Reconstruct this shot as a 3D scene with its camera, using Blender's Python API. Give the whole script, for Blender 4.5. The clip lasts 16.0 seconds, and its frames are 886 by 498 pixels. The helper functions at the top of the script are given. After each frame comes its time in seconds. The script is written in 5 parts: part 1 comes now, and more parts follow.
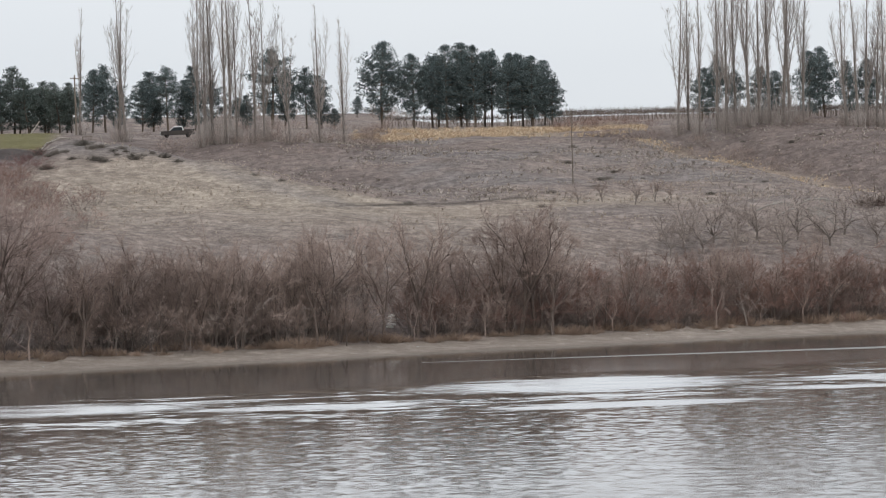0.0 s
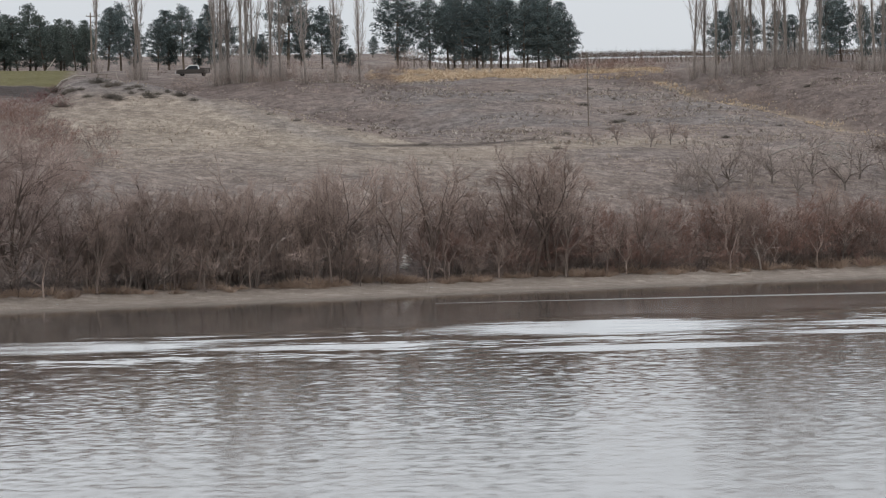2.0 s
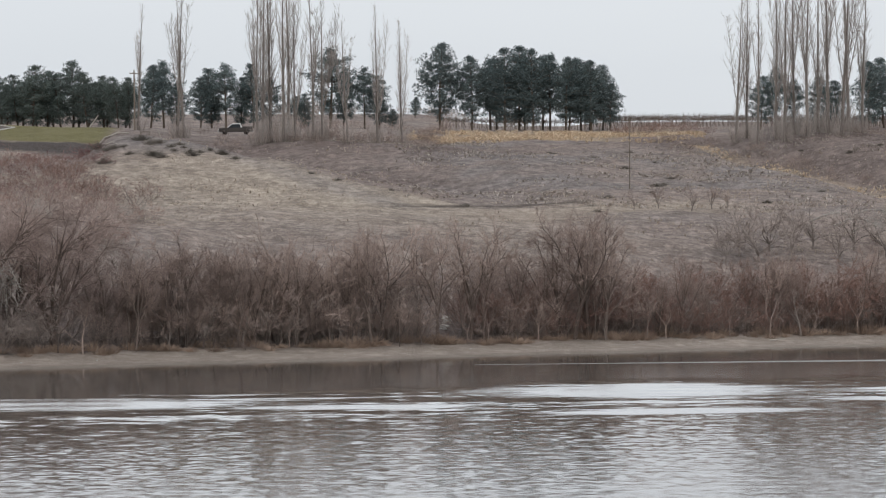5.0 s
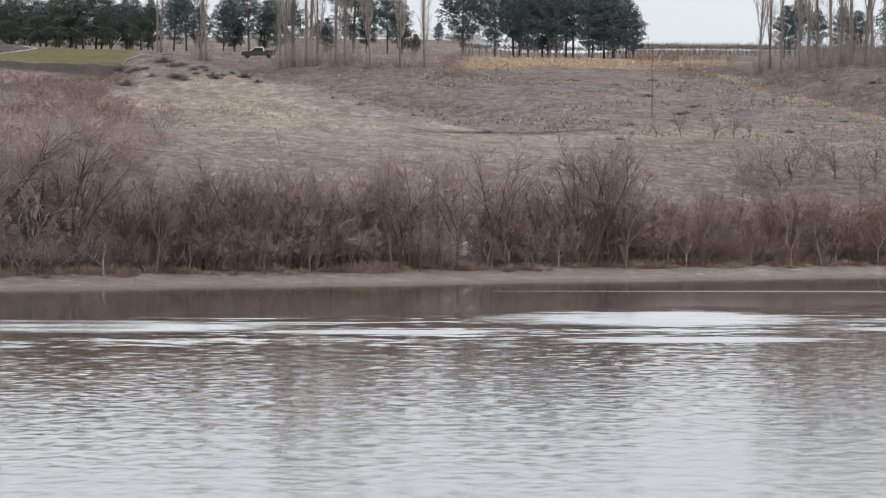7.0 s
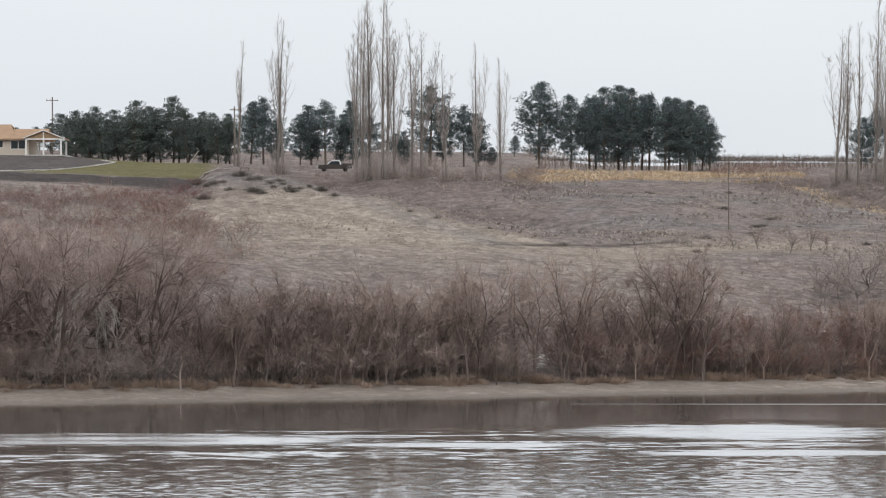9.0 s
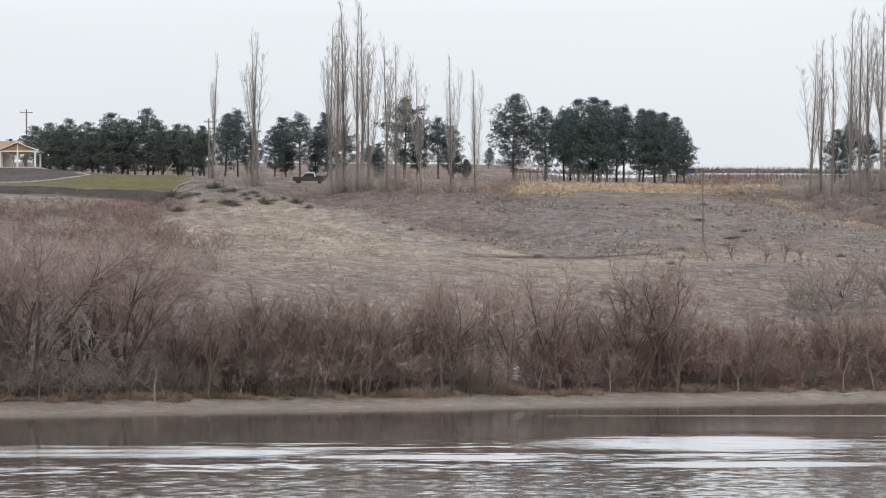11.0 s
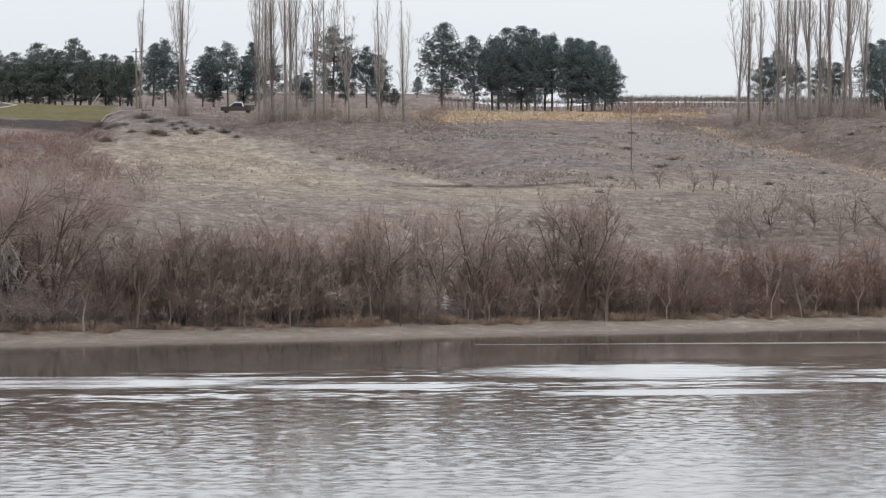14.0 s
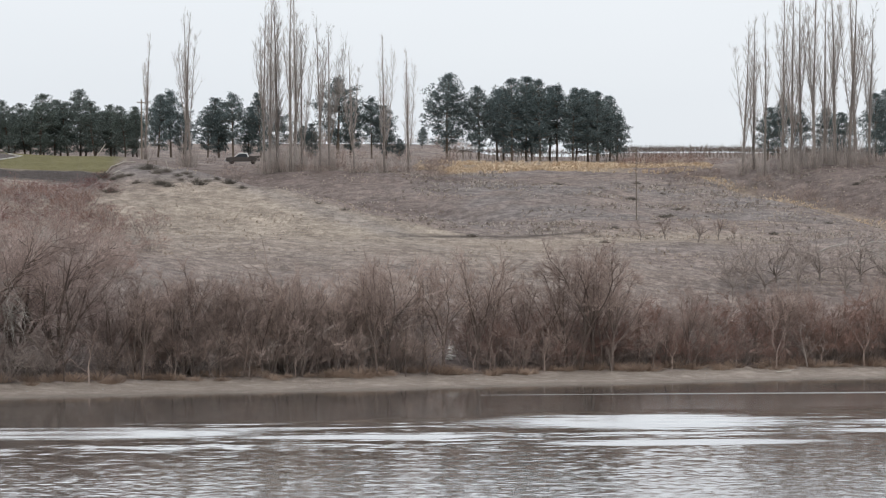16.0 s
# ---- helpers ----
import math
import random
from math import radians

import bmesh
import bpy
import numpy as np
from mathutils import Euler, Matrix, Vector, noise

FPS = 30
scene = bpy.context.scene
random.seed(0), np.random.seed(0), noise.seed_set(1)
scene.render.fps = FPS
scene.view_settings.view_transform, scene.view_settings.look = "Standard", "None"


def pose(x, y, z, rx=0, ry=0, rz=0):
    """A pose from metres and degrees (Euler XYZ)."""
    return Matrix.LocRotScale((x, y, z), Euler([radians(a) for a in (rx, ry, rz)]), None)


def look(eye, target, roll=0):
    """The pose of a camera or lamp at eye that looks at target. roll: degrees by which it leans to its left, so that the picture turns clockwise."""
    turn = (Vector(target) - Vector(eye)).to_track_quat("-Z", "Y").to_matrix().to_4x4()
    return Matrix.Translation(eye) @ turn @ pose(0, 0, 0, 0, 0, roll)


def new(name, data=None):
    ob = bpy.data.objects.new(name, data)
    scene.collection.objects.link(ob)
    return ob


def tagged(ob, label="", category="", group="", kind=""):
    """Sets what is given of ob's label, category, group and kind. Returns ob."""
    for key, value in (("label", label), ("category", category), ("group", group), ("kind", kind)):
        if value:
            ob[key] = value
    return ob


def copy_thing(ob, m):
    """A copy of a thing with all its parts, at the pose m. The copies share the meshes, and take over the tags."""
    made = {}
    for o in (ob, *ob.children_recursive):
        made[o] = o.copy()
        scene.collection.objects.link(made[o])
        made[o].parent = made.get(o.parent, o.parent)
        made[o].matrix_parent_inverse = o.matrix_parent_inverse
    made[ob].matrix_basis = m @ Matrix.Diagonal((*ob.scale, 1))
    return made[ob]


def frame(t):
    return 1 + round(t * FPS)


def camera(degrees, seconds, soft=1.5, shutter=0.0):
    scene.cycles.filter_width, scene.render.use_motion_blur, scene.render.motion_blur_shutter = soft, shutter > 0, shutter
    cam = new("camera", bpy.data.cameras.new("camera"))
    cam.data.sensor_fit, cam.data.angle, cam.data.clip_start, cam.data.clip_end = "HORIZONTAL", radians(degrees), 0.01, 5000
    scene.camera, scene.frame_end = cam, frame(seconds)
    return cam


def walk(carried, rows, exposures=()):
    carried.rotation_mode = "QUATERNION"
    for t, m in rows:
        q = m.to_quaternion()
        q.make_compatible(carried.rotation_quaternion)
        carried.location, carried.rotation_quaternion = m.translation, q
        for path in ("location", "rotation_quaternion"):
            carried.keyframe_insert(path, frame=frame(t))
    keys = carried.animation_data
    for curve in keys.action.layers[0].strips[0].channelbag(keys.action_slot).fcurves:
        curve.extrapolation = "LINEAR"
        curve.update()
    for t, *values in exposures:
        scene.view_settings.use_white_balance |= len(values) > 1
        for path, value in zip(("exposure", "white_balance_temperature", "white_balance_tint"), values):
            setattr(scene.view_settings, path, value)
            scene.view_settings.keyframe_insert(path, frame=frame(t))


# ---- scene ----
# camera: hand-held long lens on the near bank, turning on the spot
EYE = (0.0, 0.0, 10.0)
TURNS = [  # seconds, turn to the right, tilt up, lean (degrees)
    (0.0, 1.386, -0.080, -1.850),
    (0.5, 1.251, -0.049, -1.434),
    (0.7, 1.086, -0.594, -1.380),
    (0.8, 0.999, -1.097, -1.322),
    (1.0, 0.989, -1.443, -1.061),
    (1.5, 1.019, -1.698, -1.149),
    (2.0, 1.095, -1.144, -1.338),
    (2.5, 1.057, -0.663, -1.164),
    (3.0, 0.925, -0.564, -0.942),
    (3.5, 0.874, -0.892, -1.034),
    (4.0, 0.591, -0.574, -0.921),
    (4.2, 0.557, -0.422, -0.704),
    (6.3, 0.176, 0.163, -0.506),
    (6.5, 0.063, -0.255, -0.212),
    (7.0, -0.001, -1.365, 0.070),
    (7.5, -0.266, -1.231, 0.083),
    (8.0, -0.671, -0.014, 0.000),
    (8.5, -1.111, 0.361, 0.027),
    (9.0, -1.392, 0.685, -0.006),
    (9.2, -1.400, 0.567, 0.064),
    (11.5, -0.765, 0.949, -0.052),
    (12.0, -0.577, 0.703, -0.017),
    (12.5, -0.329, 0.510, -0.079),
    (13.0, -0.013, -0.581, 0.038),
    (13.5, 0.304, -0.429, -0.361),
    (14.0, 0.361, -0.387, -0.298),
    (14.5, 0.272, -0.220, -0.203),
    (15.0, 0.268, -0.113, -0.199),
    (15.5, 0.255, 0.244, -0.334),
    (16.0, 0.272, 0.529, -0.368),
]
cam = camera(16.0, 16.0, soft=1.15)


def aim(turn, tilt, lean):
    d = Vector((math.sin(radians(turn)) * math.cos(radians(tilt)), math.cos(radians(turn)) * math.cos(radians(tilt)), math.sin(radians(tilt))))
    return look(EYE, Vector(EYE) + d * 100, lean)


EXPOSURES = [(0, 0.0), (1.0, 0.0), (2.0, -0.16), (4.2, -0.16), (6.3, 0.07), (7.2, 0.07), (8.0, 0.0), (8.5, 0.0), (9.2, 0.05), (11.3, 0.09), (16.0, 0.09)]
walk(cam, [(t, aim(a, b, c)) for t, a, b, c in TURNS], EXPOSURES)

# ---- light: an even overcast sky, with a weak, very wide sun behind the cloud ----
world = bpy.data.worlds.new("overcast_sky")
scene.world = world
world.use_nodes = True
wt = world.node_tree
wt.nodes.clear()
w_out = wt.nodes.new("ShaderNodeOutputWorld")
w_bg = wt.nodes.new("ShaderNodeBackground")
w_sky = wt.nodes.new("ShaderNodeTexSky")
w_sky.sky_type, w_sky.sun_disc = "NISHITA", False
w_sky.sun_elevation, w_sky.sun_rotation = radians(38), radians(200)
w_sky.dust_density, w_sky.air_density = 3.0, 1.0
w_mix = wt.nodes.new("ShaderNodeMix")
w_mix.data_type = "RGBA"
w_mix.inputs[0].default_value = 0.94
w_scale = wt.nodes.new("ShaderNodeVectorMath")
w_scale.operation = "SCALE"
w_scale.inputs[3].default_value = 0.08
wt.links.new(w_sky.outputs[0], w_scale.inputs[0])
wt.links.new(w_scale.outputs[0], w_mix.inputs[6])
# the cloud layer: nearly uniform, a little greyer in soft patches
w_co = wt.nodes.new("ShaderNodeTexCoord")
w_noise = wt.nodes.new("ShaderNodeTexNoise")
w_noise.inputs["Scale"].default_value = 3.0
w_noise.inputs["Detail"].default_value = 3.0
w_map = wt.nodes.new("ShaderNodeMapping")
w_map.inputs["Scale"].default_value = (1, 1, 5)
wt.links.new(w_co.outputs["Generated"], w_map.inputs[0])
wt.links.new(w_map.outputs[0], w_noise.inputs["Vector"])
w_ramp = wt.nodes.new("ShaderNodeValToRGB")
w_ramp.color_ramp.elements[0].position, w_ramp.color_ramp.elements[0].color = 0.3, (0.76, 0.80, 0.848, 1)
w_ramp.color_ramp.elements[1].position, w_ramp.color_ramp.elements[1].color = 0.7, (0.815, 0.85, 0.89, 1)
wt.links.new(w_noise.outputs[0], w_ramp.inputs[0])
wt.links.new(w_ramp.outputs[0], w_mix.inputs[7])
# an overcast sky is brighter higher up
w_sep = wt.nodes.new("ShaderNodeSeparateXYZ")
wt.links.new(w_co.outputs["Generated"], w_sep.inputs[0])
w_up = wt.nodes.new("ShaderNodeValToRGB")
w_el = w_up.color_ramp.elements
w_el.new(0.09), w_el.new(0.16)
for e, (p, v) in zip(w_el, ((0.02, 0.48), (0.09, 0.515), (0.16, 0.80), (1.0, 0.68))):
    e.position, e.color = p, (v, v, v, 1)
wt.links.new(w_sep.outputs[2], w_up.inputs[0])
w_gain = wt.nodes.new("ShaderNodeVectorMath")
w_gain.operation = "MULTIPLY"
wt.links.new(w_mix.outputs[2], w_gain.inputs[0])
wt.links.new(w_up.outputs[0], w_gain.inputs[1])
w_bg.inputs[1].default_value = 2.0
wt.links.new(w_gain.outputs[0], w_bg.inputs[0])
wt.links.new(w_bg.outputs[0], w_out.inputs[0])

sun_data = bpy.data.lights.new("sun", "SUN")
sun_data.energy, sun_data.angle, sun_data.color = 0.5, radians(25), (1.0, 0.96, 0.9)
sun = new("sun", sun_data)
sun.matrix_world = look((-60, -120, 110), (0, 0, 0))

# ---- materials ----
def material(name):
    m = bpy.data.materials.new(name)
    m.use_nodes = True
    nt = m.node_tree
    return m, nt, nt.nodes["Principled BSDF"]


def node(nt, kind, **values):
    n = nt.nodes.new(kind)
    for key, v in values.items():
        n.inputs[key.replace("_", " ")].default_value = v
    return n


def position(nt, scale=(1, 1, 1), local=False):
    co = nt.nodes.new("ShaderNodeTexCoord") if local else nt.nodes.new("ShaderNodeNewGeometry")
    mp = nt.nodes.new("ShaderNodeMapping")
    mp.inputs["Scale"].default_value = scale
    nt.links.new(co.outputs["Object" if local else "Position"], mp.inputs[0])
    return mp.outputs[0]


def noise_at(nt, vec, scale, detail=4.0, rough=0.55):
    n = node(nt, "ShaderNodeTexNoise", Scale=scale, Detail=detail, Roughness=rough)
    nt.links.new(vec, n.inputs["Vector"])
    return n.outputs[0]


def ramp(nt, fac, *stops):
    r = nt.nodes.new("ShaderNodeValToRGB")
    el = r.color_ramp.elements
    while len(el) < len(stops):
        el.new(0.5)
    for e, (p, c) in zip(el, stops):
        e.position = p
        e.color = (*c, 1) if len(c) == 3 else c
    nt.links.new(fac, r.inputs[0])
    return r.outputs[0]


def step(nt, fac, lo, hi):
    n = nt.nodes.new("ShaderNodeMapRange")
    n.interpolation_type = "SMOOTHSTEP"
    n.inputs[1].default_value, n.inputs[2].default_value = lo, hi
    nt.links.new(fac, n.inputs[0])
    return n.outputs[0]


def mixc(nt, fac, a, b, mode="MIX"):
    n = nt.nodes.new("ShaderNodeMix")
    n.data_type, n.blend_type = "RGBA", mode
    for sock, v in ((n.inputs[0], fac), (n.inputs[6], a), (n.inputs[7], b)):
        if isinstance(v, (int, float)):
            sock.default_value = v
        elif isinstance(v, tuple):
            sock.default_value = (*v, 1)
        else:
            nt.links.new(v, sock)
    return n.outputs[2]


def calc(nt, op, a, b=0.0, c=0.0):
    n = nt.nodes.new("ShaderNodeMath")
    n.operation = op
    for sock, v in zip(n.inputs, (a, b, c)):
        if isinstance(v, (int, float)):
            sock.default_value = v
        else:
            nt.links.new(v, sock)
    return n.outputs[0]


def bump(nt, bsdf, height, distance, strength=1.0):
    b = node(nt, "ShaderNodeBump", Strength=strength, Distance=distance)
    nt.links.new(height, b.inputs["Height"])
    nt.links.new(b.outputs[0], bsdf.inputs["Normal"])
    return b


def simple(name, dark, light, scale=2.0, rough=0.9, spread=0.25, metal=0.0, grain=None, relief=0.0):
    """A rough natural surface: two scales of noise between two colours, varied from object to object."""
    m, nt, b = material(name)
    vec = position(nt, (1, 1, 1), local=True)
    if grain:
        vec = position(nt, grain, local=True)
    big, fine = noise_at(nt, vec, scale * 0.3, 3), noise_at(nt, vec, scale * 3, 5, 0.65)
    f = calc(nt, "ADD", calc(nt, "MULTIPLY", big, 0.55), calc(nt, "MULTIPLY", fine, 0.45))
    info = nt.nodes.new("ShaderNodeObjectInfo")
    f = calc(nt, "ADD", f, calc(nt, "MULTIPLY", calc(nt, "SUBTRACT", info.outputs["Random"], 0.5), spread))
    nt.links.new(ramp(nt, f, (0.3, dark), (0.7, light)), b.inputs["Base Color"])
    b.inputs["Roughness"].default_value, b.inputs["Metallic"].default_value = rough, metal
    b.inputs["Specular IOR Level"].default_value = 0.25
    if relief:
        bump(nt, b, fine, relief)
    return m


BARK_GREY = simple("grey_bark", (0.13, 0.107, 0.094), (0.32, 0.268, 0.236), 3.0, grain=(1, 1, 0.2), relief=0.03)
BARK_POPLAR = simple("poplar_bark", (0.125, 0.106, 0.094), (0.28, 0.242, 0.215), 3.0, grain=(1, 1, 0.2), relief=0.03)
BARK_DARK = simple("dark_bark", (0.092, 0.070, 0.060), (0.21, 0.162, 0.138), 3.0, grain=(1, 1, 0.2), relief=0.03)
BARK_PINE = simple("pine_bark", (0.06, 0.045, 0.035), (0.17, 0.13, 0.10), 3.0, grain=(1, 1, 0.2), relief=0.03)
TWIG_BROWN = simple("brown_twigs", (0.190, 0.143, 0.124), (0.43, 0.332, 0.287), 0.8, spread=0.35)
TWIG_RED = simple("red_brown_twigs", (0.16, 0.098, 0.081), (0.335, 0.213, 0.175), 0.8, spread=0.35)
TWIG_GREY = simple("grey_twigs", (0.215, 0.175, 0.155), (0.46, 0.385, 0.345), 0.8, spread=0.3)
TWIG_WILLOW = simple("willow_twigs", (0.23, 0.174, 0.155), (0.49, 0.382, 0.340), 0.8, spread=0.3)
TWIG_MAROON = simple("maroon_twigs", (0.135, 0.068, 0.066), (0.28, 0.158, 0.150), 0.8, spread=0.3)
TWIG_PALE = simple("pale_dead_twigs", (0.27, 0.243, 0.218), (0.48, 0.445, 0.405), 0.8, spread=0.2)
TWIG_POPLAR = simple("poplar_twigs", (0.245, 0.214, 0.194), (0.47, 0.416, 0.38), 0.8, spread=0.2)
NEEDLES = simple("pine_needles", (0.078, 0.102, 0.103), (0.118, 0.149, 0.148), 1.2, rough=0.75, spread=0.25)
NEEDLES_LIGHT = simple("yellowish_pine_needles", (0.088, 0.110, 0.102), (0.130, 0.156, 0.140), 1.2, rough=0.75, spread=0.25)
STRAW = simple("dry_grass", (0.23, 0.165, 0.125), (0.42, 0.312, 0.242), 1.5, spread=0.3)
SAGE = simple("sagebrush", (0.10, 0.088, 0.075), (0.24, 0.212, 0.185), 1.5, spread=0.3)
POLE_WOOD = simple("weathered_pole_wood", (0.12, 0.095, 0.078), (0.24, 0.20, 0.165), 2.0, grain=(1, 1, 0.1), relief=0.01)
DRIFTWOOD = simple("bleached_driftwood", (0.30, 0.265, 0.23), (0.50, 0.455, 0.40), 2.0, grain=(1, 1, 0.3), relief=0.01)
PALE_STONE = simple("pale_stone", (0.35, 0.33, 0.30), (0.6, 0.57, 0.53), 2.0, relief=0.02)
BEIGE_WALL = simple("beige_siding", (0.50, 0.43, 0.36), (0.60, 0.52, 0.44), 1.0, rough=0.8, spread=0.0)
WHITE_PAINT = simple("white_paint", (0.70, 0.68, 0.65), (0.82, 0.80, 0.77), 1.0, rough=0.6, spread=0.05)
ROOF_TAN = simple("tan_shingles", (0.31, 0.195, 0.125), (0.43, 0.285, 0.185), 3.0, rough=0.85, spread=0.0, relief=0.01)
GABLE_WOOD = simple("raw_wood_boards", (0.28, 0.19, 0.11), (0.42, 0.30, 0.19), 3.0, grain=(1, 1, 0.2))
GLASS_DARK = simple("dark_window_glass", (0.02, 0.025, 0.03), (0.04, 0.045, 0.05), 1.0, rough=0.08, spread=0.0)
CAR_DARK = simple("dark_brown_car_paint", (0.045, 0.038, 0.034), (0.065, 0.055, 0.05), 1.0, rough=0.3, spread=0.0)
CAB_HIGHLIGHT = simple("white_cab_highlight", (0.72, 0.72, 0.72), (0.8, 0.8, 0.8), 1.0, rough=0.3, spread=0.0)
RUBBER = simple("black_rubber", (0.015, 0.015, 0.015), (0.03, 0.03, 0.03), 2.0, spread=0.0)
STEEL = simple("galvanised_steel", (0.35, 0.35, 0.36), (0.5, 0.5, 0.5), 2.0, rough=0.4, metal=0.9, spread=0.05)

# ---- the land ----
PROFILE = [(-260, -3), (-60, -3), (-14, -0.8), (-4, 0.0), (0, 0.2), (5, 0.55), (9, 1.0), (14, 1.6), (22, 2.6), (31, 5.0), (51, 10.4), (75, 14.0), (83, 14.5), (111, 17.8),
           (146, 22.2), (176, 24.9), (196, 26.7), (224, 29.2), (251, 30.4), (330, 32.0), (490, 35), (990, 38), (6000, 40)]
P_S = np.arange(-260, 1100, 1.0)
P_Z = np.interp(P_S, *zip(*PROFILE))
P_K = np.exp(-0.5 * (np.arange(-12, 13) / 4.0) ** 2)
P_SOFT = np.convolve(np.pad(P_Z, 12, mode="edge"), P_K / P_K.sum(), "valid")
P_Z = np.where(P_S > 8, P_SOFT, P_Z)


def shore(x):
    """How far off the far shoreline lies."""
    return 290 + 40 * np.tanh(0.50 * x / 40) + 0.7 * np.sin(x * 0.21) + 0.4 * np.sin(x * 0.53 + 1)


def lattice(ix, iy, seed):
    h = np.sin(ix * 127.1 + iy * 311.7 + seed * 74.7) * 43758.5453
    return h - np.floor(h)


def value_noise(x, y, seed=0):
    ix, iy = np.floor(x), np.floor(y)
    fx, fy = x - ix, y - iy
    fx, fy = fx * fx * (3 - 2 * fx), fy * fy * (3 - 2 * fy)
    a, b = lattice(ix, iy, seed), lattice(ix + 1, iy, seed)
    c, d = lattice(ix, iy + 1, seed), lattice(ix + 1, iy + 1, seed)
    return a + (b - a) * fx + (c - a) * fy + (a - b - c + d) * fx * fy - 0.5


def along(x, y, ax, ay, bx, by):
    """Distance from a line and the way along it, 0 to 1."""
    dx, dy = bx - ax, by - ay
    u = ((x - ax) * dx + (y - ay) * dy) / (dx * dx + dy * dy)
    k = np.clip(u, 0, 1)
    return np.hypot(x - ax - k * dx, y - ay - k * dy), k


def ground(x, y):
    """Height of the land; the river's surface is z = 0."""
    x, y = np.asarray(x, float), np.asarray(y, float)
    s = y - shore(x)
    z = np.interp(s, P_S, P_Z)
    # the spur with the bare knoll, running down towards the gully: gentle in front, steep behind
    d, k = along(x, y, -41, 426, -5, 391)
    behind = (36 * (y - 426) + 35 * (x + 41)) / 50.2 > 0
    blunt = np.exp(-(np.minimum(x + 40.5, 0) / 4.0) ** 2)
    z = z + (3.80 - 3.80 * k ** 1.00) * blunt * np.exp(-(d / np.where(behind, 6.5, 12.5)) ** 2)
    # the gully behind the spur, and the dip beside the lawn
    d, k = along(x, y, -32, 455, 4, 412)
    z = z - 3.0 * np.exp(-(d / 11.0) ** 2)
    d, k = along(x, y, -62, 418, -50, 424)
    z = z - 1.6 * np.exp(-(d / 12.0) ** 2)
    # the land stands higher on that side
    z = z + 1.9 * np.clip((x - 20) / 30, 0, 1) * np.exp(-((s - 176) / 32.0) ** 2)
    # the swale that comes down on the other side, and the shoulder past it
    d, k = along(x, y, 41, 490, 72, 416)
    z = z - 2.7 * np.exp(-(d / 7.5) ** 2) * np.clip(k * 4, 0.25, 1)
    d, k = along(x, y, 66, 478, 92, 424)
    z = z + 1.6 * np.exp(-(d / 14.0) ** 2)
    hill = np.clip((s - 14) / 40, 0, 1) * np.clip((600 - y) / 100, 0, 1) * np.clip((216 - s) / 30, 0.15, 1)
    z = z + hill * (1.1 * value_noise(x / 16, y / 22, 1) + 0.5 * value_noise(x / 6, y / 5, 2) + 0.22 * value_noise(x / 2.3, y / 1.8, 3))
    z = z + np.clip((s + 2) / 6, 0, 1) * 0.10 * value_noise(x / 1.7, y / 1.1, 4)
    # the raised bed with the house on it, and the land that rises behind the pines
    z = z + 1.0 * np.exp(-(np.hypot((x + 88) / 20.0, (y - 512) / 14.0)) ** 4)
    z = z + 4.2 * np.clip((25 - x) / 25, 0.42, 1) * np.clip((y - 548) / 60, 0, 1)
    # the vineyard lies a little higher
    z = z + 0.8 * np.clip((x - 28) / 8, 0, 1) * np.clip((y - 522) / 14, 0, 1)
    # a shallow saddle under the poplars
    z = z - 0.9 * np.exp(-((x + 24) / 20.0) ** 4) * np.exp(-((y - 495) / 24.0) ** 4)
    # the near bank under the camera
    z = np.where(y < 60, np.interp(y, [-400, -40, -4, 3, 16, 34, 60], [14, 9.2, 8.5, 8.3, 5.0, 0.6, -3]), z)
    return z


def gz(x, y):
    return float(ground(x, y))


# ---- building helpers ----
def mesh_of(name, verts, faces, mat, smooth=False):
    me = bpy.data.meshes.new(name)
    me.from_pydata(verts, [], faces)
    me.materials.append(mat)
    if smooth:
        me.polygons.foreach_set("use_smooth", [True] * len(me.polygons))
    me.update()
    return me


def part_mesh(name, me, parent, label=""):
    ob = new(name, me)
    ob.parent = parent
    return tagged(ob, label) if label else ob


def part(name, bm, mat, parent, label=""):
    me = bpy.data.meshes.new(name)
    bm.to_mesh(me)
    bm.free()
    me.materials.append(mat)
    return part_mesh(name, me, parent, label)


def empty(name, label, category, group="", kind="", m=None):
    ob = tagged(new(name), label, category, group, kind)
    if m is not None:
        ob.matrix_basis = m
    return ob


def spot(x, y, turn=0.0, size=1.0, wide=None, sink=0.1):
    w = size if wide is None else wide
    return Matrix.Translation((x, y, gz(x, y) - sink)) @ Matrix.Rotation(turn, 4, "Z") @ Matrix.Diagonal((w, w, size, 1))


